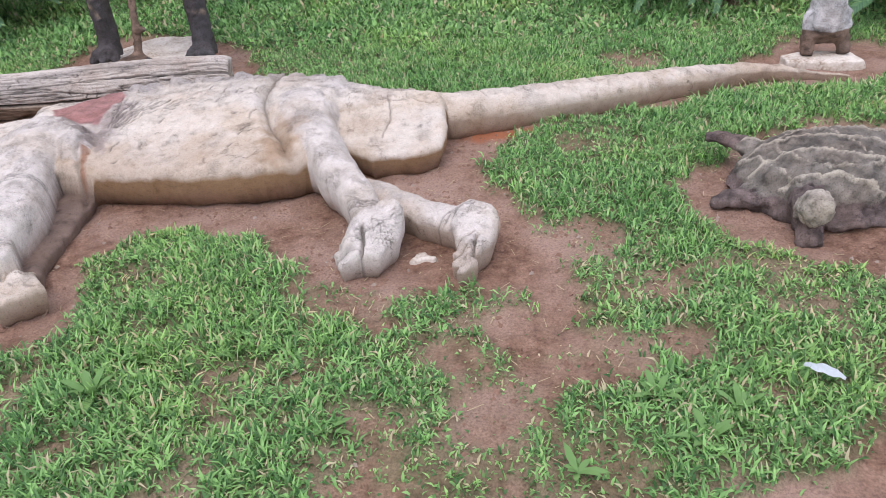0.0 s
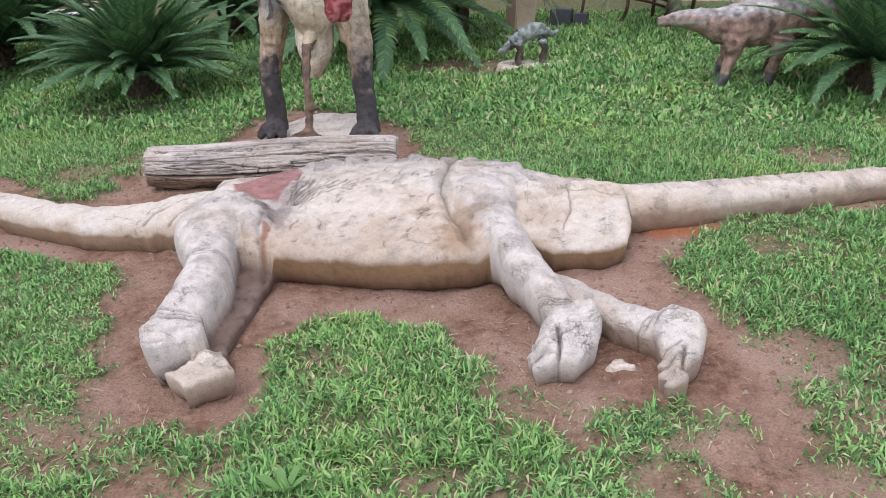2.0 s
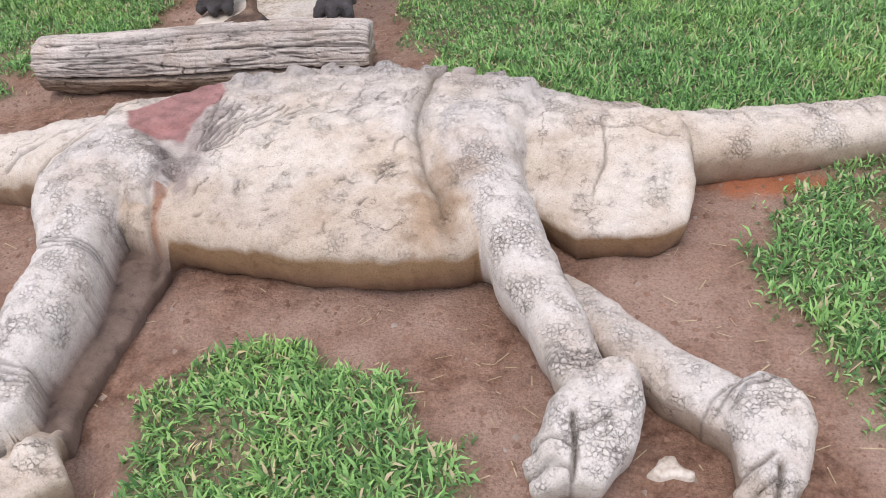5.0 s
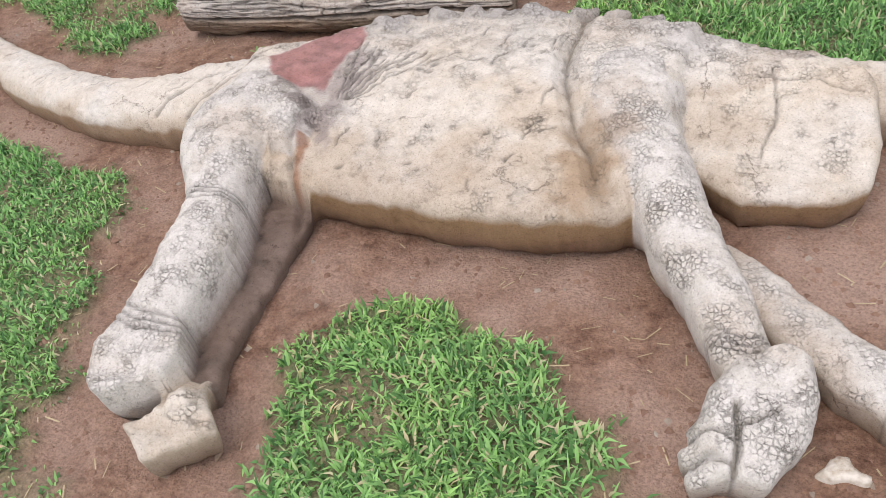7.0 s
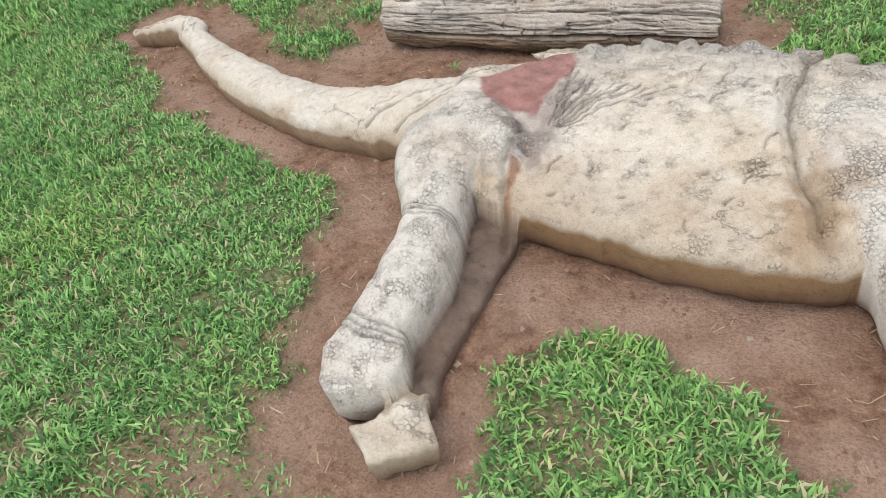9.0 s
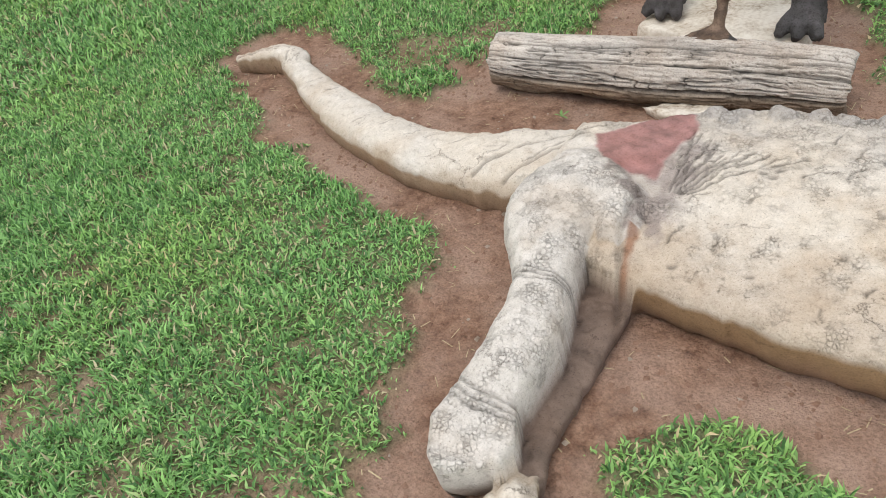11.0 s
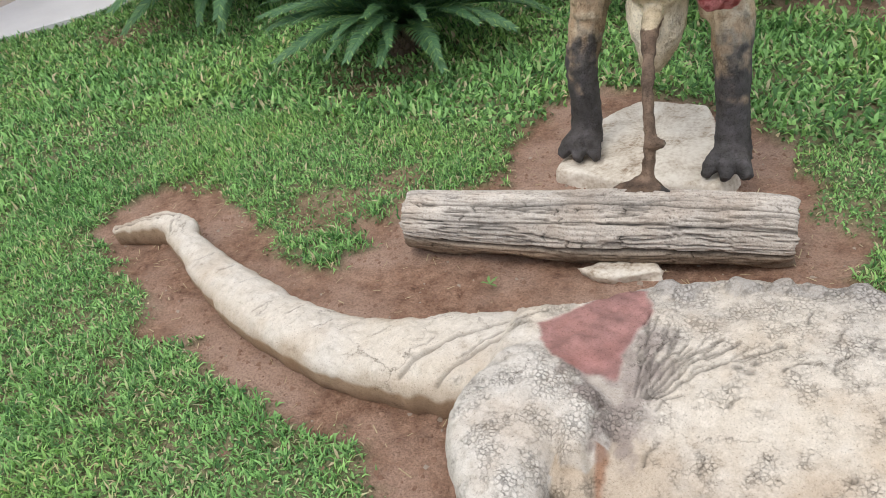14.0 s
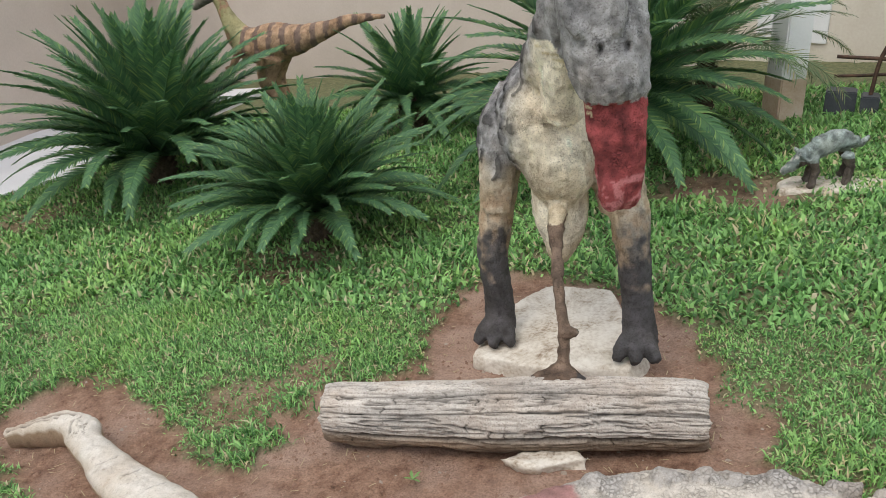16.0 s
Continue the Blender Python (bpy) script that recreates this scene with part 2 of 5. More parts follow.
def thing(name, place, label, category, group="", kind="", turn=0.0, sloped=False):
    """An empty at a thing's base; place is given on the slope."""
    ob = new(name)
    ob.empty_display_size = 0.1
    m = Matrix.Translation(SLOPE @ Vector(place)) @ Matrix.Rotation(radians(turn), 4, 'Z')
    ob.matrix_world = SLOPE @ Matrix.Translation(place) @ Matrix.Rotation(radians(turn), 4, 'Z') if sloped else m
    return tagged(ob, label, category, group, kind)


def grid_mesh(name, xs, faces, material, colours=None):
    me = bpy.data.meshes.new(name)
    xs, faces = np.asarray(xs, np.float32), np.asarray(faces, np.int32)
    k = faces.shape[1]
    me.vertices.add(len(xs))
    me.vertices.foreach_set("co", xs.ravel())
    me.loops.add(faces.size)
    me.loops.foreach_set("vertex_index", faces.ravel())
    me.polygons.add(len(faces))
    me.polygons.foreach_set("loop_start", np.arange(0, faces.size, k, dtype=np.int32))
    me.polygons.foreach_set("loop_total", np.full(len(faces), k, dtype=np.int32))
    me.update(calc_edges=True)
    me.validate()
    me.materials.append(material)
    if colours is not None:
        paint(me, colours)
    return me


def paint(me, colours):
    layer = me.color_attributes.new("paint", 'FLOAT_COLOR', 'POINT')
    c = np.ones((len(me.vertices), 4), np.float32)
    c[:, :np.shape(colours)[1]] = colours
    layer.data.foreach_set("color", c.ravel())


def coords(me):
    a = np.empty(len(me.vertices) * 3, np.float32)
    me.vertices.foreach_get("co", a)
    return a.reshape(-1, 3)


def value_noise(x, y, z=0.0, seed=0):
    """Smooth noise in -1..1 over arrays."""
    x, y, z = np.broadcast_arrays(np.asarray(x, float), np.asarray(y, float), np.asarray(z, float))
    i, j, k = np.floor(x).astype(np.int64), np.floor(y).astype(np.int64), np.floor(z).astype(np.int64)
    fx, fy, fz = x - i, y - j, z - k
    sx, sy, sz = fx * fx * (3 - 2 * fx), fy * fy * (3 - 2 * fy), fz * fz * (3 - 2 * fz)

    def h(a, b, c):
        q = (a * 374761393 + b * 668265263 + c * 2147483647 + seed * 974711) & 0xFFFFFFFF
        q = ((q ^ (q >> 13)) * 1274126177) & 0xFFFFFFFF
        return ((q ^ (q >> 16)) & 0xFFFF) / 32767.5 - 1.0

    def lerp(a, b, w):
        return a + (b - a) * w
    lo = lerp(lerp(h(i, j, k), h(i + 1, j, k), sx), lerp(h(i, j + 1, k), h(i + 1, j + 1, k), sx), sy)
    hi = lerp(lerp(h(i, j, k + 1), h(i + 1, j, k + 1), sx), lerp(h(i, j + 1, k + 1), h(i + 1, j + 1, k + 1), sx), sy)
    return lerp(lo, hi, sz)


def fbm(x, y, z=0.0, seed=0, octaves=4):
    out, amp = 0.0, 0.5
    for o in range(octaves):
        out = out + amp * value_noise(np.asarray(x) * 2 ** o, np.asarray(y) * 2 ** o, np.asarray(z) * 2 ** o, seed + o)
        amp *= 0.5
    return out


def blend(lo, hi, x):
    w = np.clip((x - lo) / (hi - lo), 0, 1)
    return w * w * (3 - 2 * w)


def poly_distance(u, v, poly):
    """Signed distance to a polygon in plan: negative inside."""
    d = np.full(u.shape, 1e9)
    inside = np.zeros(u.shape, bool)
    for (ax, ay), (bx, by) in zip(poly, poly[1:] + poly[:1]):
        ex, ey = bx - ax, by - ay
        w = np.clip(((u - ax) * ex + (v - ay) * ey) / (ex * ex + ey * ey), 0, 1)
        d = np.minimum(d, np.hypot(u - ax - w * ex, v - ay - w * ey))
        cross = ((ay <= v) & (v < by)) | ((by <= v) & (v < ay))
        inside ^= cross & (u < ax + (v - ay) / (by - ay + 1e-12) * ex)
    return np.where(inside, -d, d)


def chain_distance(u, v, pts):
    """Nearest distance over radius along a chain of (u, v, radius, height), and the height there."""
    best, height, along = np.full(u.shape, 9.0), np.zeros(u.shape), np.zeros(u.shape)
    for n, (a, b) in enumerate(zip(pts, pts[1:])):
        ex, ey = b[0] - a[0], b[1] - a[1]
        w = np.clip(((u - a[0]) * ex + (v - a[1]) * ey) / (ex * ex + ey * ey + 1e-9), 0, 1)
        q = np.hypot(u - a[0] - w * ex, v - a[1] - w * ey) / (a[2] + w * (b[2] - a[2]))
        near = q < best
        best, height, along = np.where(near, q, best), np.where(near, a[3] + w * (b[3] - a[3]), height), np.where(near, n + w, along)
    return best, height, along


def smooth_points(pts, steps=6):
    """A chain rounded off through its points."""
    p = np.array(pts, float)
    p = np.vstack([2 * p[0] - p[1], p, 2 * p[-1] - p[-2]])
    out = []
    for k in range(1, len(p) - 2):
        for s in range(steps):
            t = s / steps
            out.append(0.5 * (2 * p[k] + (p[k + 1] - p[k - 1]) * t + (2 * p[k - 1] - 5 * p[k] + 4 * p[k + 1] - p[k + 2]) * t * t
                              + (3 * p[k] - p[k - 1] - 3 * p[k + 1] + p[k + 2]) * t ** 3))
    return [tuple(q) for q in out + [p[-2]]]


def tube(bm, pts, sides=12, flat=1.0, cap=True):
    """A tapered tube through (x, y, z, radius); flat squashes it across its first side."""
    rings, side = [], None
    for k, (x, y, z, r) in enumerate(pts):
        a, b = pts[max(k - 1, 0)], pts[min(k + 1, len(pts) - 1)]
        d = Vector((b[0] - a[0], b[1] - a[1], b[2] - a[2])).normalized()
        if side is None:
            side = Vector((1, 0, 0)) if abs(d.z) > 0.75 else d.cross(Vector((0, 0, 1)))
        side = (side - d * side.dot(d)).normalized()
        up = side.cross(d)
        rings.append([bm.verts.new(Vector((x, y, z)) + side * r * math.cos(q) + up * r * flat * math.sin(q))
                      for q in (2 * math.pi * s / sides for s in range(sides))])
    for a, b in zip(rings, rings[1:]):
        for s in range(sides):
            bm.faces.new((a[s], a[(s + 1) % sides], b[(s + 1) % sides], b[s]))
    if cap:
        bm.faces.new(rings[0][::-1])
        bm.faces.new(rings[-1])
    return rings


def ball(bm, x, y, z, rx, ry, rz, m=None):
    mat = Matrix.Translation((x, y, z)) @ (m or Matrix()) @ Matrix.Diagonal((rx, ry, rz, 1))
    bmesh.ops.create_uvsphere(bm, u_segments=20, v_segments=12, radius=1.0, matrix=mat)


def box(bm, x0, x1, y0, y1, z0, z1, bevel=0.0):
    r = bmesh.ops.create_cube(bm, size=1.0, matrix=Matrix.Translation(((x0 + x1) / 2, (y0 + y1) / 2, (z0 + z1) / 2))
                              @ Matrix.Diagonal((x1 - x0, y1 - y0, z1 - z0, 1)))
    if bevel:
        edges = list({e for vert in r["verts"] for e in vert.link_edges})
        bmesh.ops.bevel(bm, geom=edges, offset=bevel, segments=2, affect='EDGES')


def sculpt(bm, voxel, rounds=3, relief=0.0, freq=20.0, seed=0):
    """Fuses overlapping solids into one skin, softens it and gives it an uneven hand-modelled surface."""
    me = mesh_of(bm, "raw")
    ob = new("raw", me)
    mod = ob.modifiers.new("fuse", 'REMESH')
    mod.mode, mod.voxel_size = 'VOXEL', voxel
    sm = ob.modifiers.new("soften", 'SMOOTH')
    sm.iterations, sm.factor = rounds, 0.5
    out = bpy.data.meshes.new_from_object(ob.evaluated_get(bpy.context.evaluated_depsgraph_get()))
    bpy.data.objects.remove(ob)
    bpy.data.meshes.remove(me)
    if relief:
        co = coords(out)
        no = np.empty(len(out.vertices) * 3, np.float32)
        out.vertices.foreach_get("normal", no)
        no = no.reshape(-1, 3)
        w = fbm(co[:, 0] * freq, co[:, 1] * freq, co[:, 2] * freq, seed)
        co = co + no * (w * relief)[:, None]
        out.vertices.foreach_set("co", co.astype(np.float32).ravel())
        out.update()
    return out


# ---- lawn plan ----
BED = [(-4.46, 4.14), (-4.42, 3.95), (-4.16, 3.80), (-3.80, 3.62), (-3.49, 3.48), (-3.11, 3.29), (-2.74, 3.20), (-2.44, 3.19), (-2.32, 3.10),
       (-2.31, 2.90), (-2.28, 2.75), (-2.20, 2.65), (-2.08, 2.47), (-2.05, 2.30), (-2.00, 2.20), (-1.90, 2.12), (-1.80, 2.05), (-1.63, 2.01),
       (-1.45, 2.06), (-1.41, 2.20), (-1.47, 2.45), (-1.51, 2.60), (-1.43, 2.75), (-1.26, 2.81), (-1.04, 2.74), (-0.87, 2.66), (-0.72, 2.52),
       (-0.62, 2.38), (-0.50, 2.36), (-0.29, 2.30), (-0.10, 2.31), (0.10, 2.24), (0.33, 2.12), (0.30, 2.30), (0.27, 2.40), (0.30, 2.56),
       (0.25, 2.67), (0.19, 2.74), (0.12, 2.94), (0.04, 3.22), (0.06, 3.47), (0.18, 3.59), (0.47, 3.77), (1.05, 3.92), (1.50, 4.12),
       (2.00, 4.10), (2.40, 4.30), (2.42, 4.80), (2.0, 4.95), (1.60, 4.62), (1.45, 4.36), (1.10, 4.20), (0.50, 4.04), (0.0, 3.90), (-0.50, 3.86),
       (-0.95, 4.02), (-1.15, 4.30), (-1.09, 4.60), (-1.30, 4.67), (-1.37, 4.91), (-1.45, 5.18), (-1.67, 5.41), (-2.12, 5.63), (-2.37, 5.74),
       (-2.57, 5.57), (-2.69, 5.18), (-2.66, 4.96), (-2.60, 4.71), (-2.80, 4.55), (-2.99, 4.50), (-2.94, 4.36), (-3.10, 4.25), (-2.96, 4.20),
       (-3.03, 4.04), (-2.97, 3.93), (-3.08, 3.88), (-3.39, 3.98), (-3.44, 4.08), (-3.83, 4.32), (-4.10, 4.42), (-4.32, 4.38)]
TURTLE_BED = [(1.32, 3.50), (1.16, 3.35), (0.99, 3.18), (0.81, 2.95), (0.78, 2.83), (0.90, 2.68), (0.92, 2.55), (1.10, 2.42), (1.37, 2.29),
              (1.90, 2.2), (2.2, 2.7), (2.2, 3.4), (1.8, 3.6), (1.5, 3.6)]
CORNER_BED = [(1.04, 1.59), (0.90, 1.48), (0.59, 1.38), (0.55, 1.1), (2.0, 1.1), (1.9, 1.9), (1.4, 1.75)]
# thin spots: place, reach, how bare
THIN = [(0.12, 2.05, 0.20, 0.95), (0.16, 1.86, 0.13, 0.9), (0.0, 1.68, 0.16, 0.85), (0.38, 1.92, 0.16, 0.8), (0.60, 1.95, 0.10, 0.8), (0.36, 2.62, 0.2, 0.8), (-0.1, 1.95, 0.12, 0.7),
        (-1.62, 1.78, 0.16, 0.7), (-1.9, 1.95, 0.2, 0.6), (-1.5, 1.6, 0.2, 0.5), (-0.55, 2.22, 0.12, 0.45), (-3.50, 3.50, 0.15, 0.9), (-3.62, 3.60, 0.10, 0.8), (-3.30, 4.35, 0.25, 0.6), (-3.1, 4.6, 0.2, 0.6), (0.95, 4.62, 0.22, 0.75),
        (0.45, 3.45, 0.15, 0.5), (0.5, 2.3, 0.2, 0.4), (0.25, 1.4, 0.2, 0.5), (-0.75, 4.1, 0.2, 0.5), (-1.2, 6.95, 0.45, 0.8), (-1.6, 7.0, 0.3, 0.8), (1.8, 5.95, 0.35, 0.6),
        (-2.2, 1.95, 0.2, 0.5), (-6.6, 6.5, 0.5, 0.5), (-3.9, 5.75, 0.45, 0.4), (-1.25, 2.45, 0.12, 0.35)]


def lawn_cover(u, v):
    """How much grass grows at a place in plan, 0 to 1."""
    u, v = np.asarray(u, float), np.asarray(v, float)
    out = np.ones(u.shape)
    near = (u > -8) & (u < 3.2) & (v > 0.8) & (v < 8)
    out[near] = near_cover(u[near], v[near])
    return out


def near_cover(u, v):
    f9, f40 = fbm(u * 9, v * 9, 0, 3, 3), value_noise(u * 40, v * 40, 0, 5)
    wu, wv = u + 0.10 * f9 + 0.045 * f40, v + 0.10 * fbm(u * 9, v * 9, 0, 8, 3) - 0.045 * f40
    d = np.full(u.shape, 1.0)
    bed = (u > -4.8) & (u < 2.7) & (v > 1.0) & (v < 6.0)
    d[bed] = np.minimum(np.minimum(poly_distance(wu[bed], wv[bed], BED), poly_distance(wu[bed], wv[bed], TURTLE_BED)), poly_distance(wu[bed], wv[bed], CORNER_BED))
    c = blend(-0.03, 0.06, d)
    ragged, f12 = fbm(u * 5, v * 5, 0, 21, 3), fbm(u * 12, v * 12, 0, 12, 3)
    for a, b, r, s in THIN:
        q = np.hypot(u - a, v - b) / r + 0.55 * f12 + 0.3 * ragged
        c = c * (1 - s * (1 - blend(0.55, 1.05, q)))
    return c * (1 - 0.5 * blend(0.04, 0.36, ragged) * (v < 2.4) - 0.35 * blend(0.2, 0.4, f12 + 0.2 * ragged))


def ground_height(u, v, cover=None):
    bump = 0.014 * fbm(u * 3, v * 3, 0, 31, 3) + 0.020 * fbm(u * 11, v * 11, 0, 32, 3)
    return bump - 0.03 * (1 - (lawn_cover(u, v) if cover is None else cover)) * (np.abs(u) < 6)


def axis_steps(lo, hi, near_lo, near_hi, fine):
    """Coordinates that are fine in the near stretch and widen towards the horizon."""
    out = list(np.arange(near_lo, near_hi, fine))
    s, x = fine, near_hi
    while x < hi:
        out.append(x)
        s *= 1.35
        x += s
    s, x = fine, near_lo
    while x > lo:
        s *= 1.35
        x -= s
        out.insert(0, x)
    return np.array(out)


PAVEMENT = [(-7.1, 7.6), (-7.45, 6.8), (-8.0, 6.1), (-8.6, 3.0), (-9.6, 3.0), (-9.3, 8.6), (-8.9, 11.0), (-7.0, 11.0)]


# ---- ground: one sheet to the horizon ----
gu, gv = axis_steps(-400, 400, -5.2, 2.9, 0.028), axis_steps(-400, 400, 0.9, 6.2, 0.028)
GU, GV = np.meshgrid(gu, gv)
GC = lawn_cover(GU, GV)
GH = ground_height(GU, GV, GC)
idx = np.arange(GU.size).reshape(GU.shape)
gf = np.stack([idx[:-1, :-1], idx[:-1, 1:], idx[1:, 1:], idx[1:, :-1]], -1).reshape(-1, 4)
gcol = np.zeros((GU.size, 3))
gcol[:, 0] = GC.ravel()
gcol[:, 2] = (1 - blend(0.6, 1.1, np.hypot((GU - 0.13) / 0.2, (GV - 3.66) / 0.09) + 0.4 * fbm(GU * 14, GV * 14, 0, 4))).ravel()
ground = part("ground", grid_mesh("ground", np.stack([GU, GV, GH], -1).reshape(-1, 3), gf, M_GROUND, gcol), M_GROUND)
ground.matrix_world = SLOPE
tagged(ground, "reddish brown bare soil under a patchy green lawn", "ground", kind="structure")

# ---- lawn ----
def lawn(name, count, u0, u1, v0, v1, length, width, seed):
    rng = np.random.default_rng(seed)
    u, v = rng.uniform(u0, u1, count), rng.uniform(v0, v1, count)
    cover = lawn_cover(u, v)
    keep = rng.random(count) < cover ** 1.4
    far = u < -6.5
    keep[far] &= poly_distance(u[far], v[far], PAVEMENT) > -0.02
    u, v, cover = u[keep], v[keep], cover[keep]
    n = len(u)
    h0 = ground_height(u, v, cover)
    lush = (0.8 + 0.5 * fbm(u * 1.7, v * 1.7, 0, 41, 2)) * (0.55 + 0.45 * cover)
    ln = length * lush * rng.uniform(0.5, 1.35, n)
    wd = width * rng.uniform(0.6, 1.3, n)
    turn = rng.uniform(0, 2 * np.pi, n)
    lean = rng.uniform(0.35, 1.6, n)
    base = np.stack([u, v, h0 - 0.006], -1)
    out = np.stack([np.cos(turn), np.sin(turn), 0 * turn], -1)
    side = np.stack([-np.sin(turn), np.cos(turn), 0 * turn], -1)
    side = side + np.array([0, 0, 1.0]) * rng.uniform(-0.5, 0.5, n)[:, None]
    up = np.array([0, 0, 1.0])
    mid = base + (out * np.sin(lean * 0.6)[:, None] + up * np.cos(lean * 0.6)[:, None]) * (ln * 0.5)[:, None]
    tip = mid + (out * np.sin(lean * 1.35)[:, None] + up * np.cos(lean * 1.35)[:, None]) * (ln * 0.5)[:, None]
    w = wd[:, None] * 0.5
    vs = np.stack([base - side * w * 0.7, base + side * w * 0.7, mid - side * w, mid + side * w, tip], 1).reshape(-1, 3)
    k = np.arange(n)[:, None] * 5
    fs = np.concatenate([k + [0, 1, 3], k + [0, 3, 2], k + [2, 3, 4]])
    me = grid_mesh(name, vs, fs, M_GRASS)
    ob = part(name, me, M_GRASS)
    ob.matrix_world = SLOPE
    return tagged(ob, "green broad-bladed lawn grass with dry tips", "grass", kind="stuff")


lawn("lawn_grass", 440000, -5.0, 2.7, 1.1, 5.2, 0.058, 0.0072, 1)
lawn("lawn_grass", 210000, -8.2, 5.0, 5.2, 9.6, 0.085, 0.017, 2)
lawn("lawn_grass", 45000, -8.8, -5.0, 2.0, 5.2, 0.085, 0.012, 3)
lawn("lawn_grass", 36000, 2.7, 5.5, 1.0, 5.2, 0.085, 0.012, 4)

# ---- the fallen sauropod: a statue lying on its side ----
def sauropod():
    step = 0.0062
    u, v = np.meshgrid(np.arange(-4.45, 2.1, step), np.arange(2.02, 4.45, step))
    wu = u + 0.012 * fbm(u * 12, v * 12, 0, 50)
    wv = v + 0.012 * fbm(u * 12, v * 12, 0, 51)
    h = np.full(u.shape, -0.05)
    region = np.zeros(u.shape, int)
    ink = np.zeros(u.shape)

    def window(pts, pad):
        a, b = np.array([p[0] for p in pts]), np.array([p[1] for p in pts])
        j0, j1 = np.searchsorted(u[0], [a.min() - pad, a.max() + pad])
        i0, i1 = np.searchsorted(v[:, 0], [b.min() - pad, b.max() + pad])
        return slice(i0, i1), slice(j0, j1)

    def add_slab(poly, top, edge, tag, drop=0.3):
        d = poly_distance(wu, wv, poly)
        g = np.where(d < 0, top * (1 - np.clip(1 + d / edge, 0, 1) ** 2.5 * drop), -0.05)
        region[:] = np.where(g > h, tag, region)
        h[:] = np.maximum(h, g)

    def add(pts, power=2.6, round_k=0.03, tag=0, smooth=True, foot=0.45):
        """A limb whose upper half shows: its edge lies at the share foot of its height."""
        w = window(pts, max(p[2] for p in pts) + 0.08)
        q, hh, _ = chain_distance(wu[w], wv[w], smooth_points(pts, 4) if smooth else pts)
        hw = h[w]
        g = np.where(q < 1, hh * (foot + (1 - foot) * (1 - np.clip(q, 0, 1) ** power) ** (1 / power)), -0.05)
        e = np.clip(0.5 + 0.5 * (g - hw) / round_k, 0, 1)
        region[w] = np.where((g > hw) & (q < 1), tag, region[w])
        both = (q < 1) & (hw > 0)
        h[w] = np.where(both, hw + (g - hw) * e + round_k * e * (1 - e), np.maximum(hw, g))

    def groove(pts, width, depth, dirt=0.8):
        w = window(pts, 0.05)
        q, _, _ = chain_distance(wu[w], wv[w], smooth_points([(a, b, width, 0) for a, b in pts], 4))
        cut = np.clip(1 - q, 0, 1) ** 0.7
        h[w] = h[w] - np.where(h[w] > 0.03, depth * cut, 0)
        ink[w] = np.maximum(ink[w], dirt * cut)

    torso = [(-2.10, 3.36), (-1.98, 3.16), (-1.84, 3.09), (-1.70, 3.05), (-1.55, 3.025), (-1.38, 3.005), (-1.2, 2.985), (-0.95, 2.985), (-0.72, 3.04), (-0.68, 3.25), (-0.64, 3.6), (-0.62, 3.84), (-0.95, 3.88),
             (-1.18, 3.96), (-1.5, 3.93), (-1.72, 3.84), (-1.9, 3.72), (-2.1, 3.64)]
    add_slab(torso, 0.166 + 0.092 * blend(2.95, 3.62, v) - 0.012 * blend(3.80, 3.96, v) + 0.012 * np.sin((u + 1.3) * 3), 0.05, 7, 0.22)
    slab = [(-0.80, 3.45), (-0.47, 3.20), (-0.36, 3.215), (-0.24, 3.235), (-0.16, 3.29), (-0.135, 3.45), (-0.14, 3.64), (-0.2, 3.84), (-0.85, 3.84)]
    add_slab(slab, 0.10 + 0.10 * blend(3.2, 3.7, v) - 0.06 * blend(3.7, 3.86, v), 0.04, 8, 0.2)
    # tail, neck and head
    add([(-0.55, 3.70, 0.165, 0.205), (-0.1, 3.755, 0.13, 0.165), (0.3, 3.86, 0.12, 0.15), (0.7, 3.99, 0.105, 0.135), (1.1, 4.13, 0.085, 0.115), (1.4, 4.25, 0.062, 0.085),
         (1.62, 4.29, 0.045, 0.06), (1.80, 4.26, 0.018, 0.03), (2.0, 4.18, 0.011, 0.018)], tag=1, power=2.2, foot=0.36)
    add([(-1.95, 3.53, 0.21, 0.235), (-2.2, 3.53, 0.195, 0.19), (-2.55, 3.48, 0.15, 0.15), (-2.9, 3.52, 0.12, 0.14), (-3.25, 3.65, 0.11, 0.13), (-3.5, 3.77, 0.088, 0.12),
         (-3.68, 3.87, 0.07, 0.118), (-3.80, 3.93, 0.062, 0.115)], tag=2, power=2.2, foot=0.38)
    add([(-3.78, 3.955, 0.068, 0.132), (-3.92, 3.985, 0.064, 0.122), (-4.06, 3.965, 0.055, 0.10), (-4.18, 3.935, 0.036, 0.07)], tag=2, foot=0.6, round_k=0.012)
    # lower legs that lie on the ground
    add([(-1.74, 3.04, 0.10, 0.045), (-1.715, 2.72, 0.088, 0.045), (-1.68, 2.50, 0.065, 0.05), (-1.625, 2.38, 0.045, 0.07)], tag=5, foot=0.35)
    pad = [(-1.735, 2.235), (-1.685, 2.275), (-1.655, 2.33), (-1.655, 2.375), (-1.60, 2.39), (-1.565, 2.345), (-1.488, 2.257), (-1.565, 2.19), (-1.625, 2.14)]
    add_slab(pad, 0.092 + 0.05 * fbm(u * 13, v * 13, 0, 77), 0.02, 9, 0.18)
    add([(-0.50, 3.02, 0.06, 0.08), (-0.41, 2.92, 0.066, 0.10), (-0.29, 2.79, 0.076, 0.105), (-0.13, 2.67, 0.08, 0.11), (-0.04, 2.61, 0.085, 0.115)], tag=3)
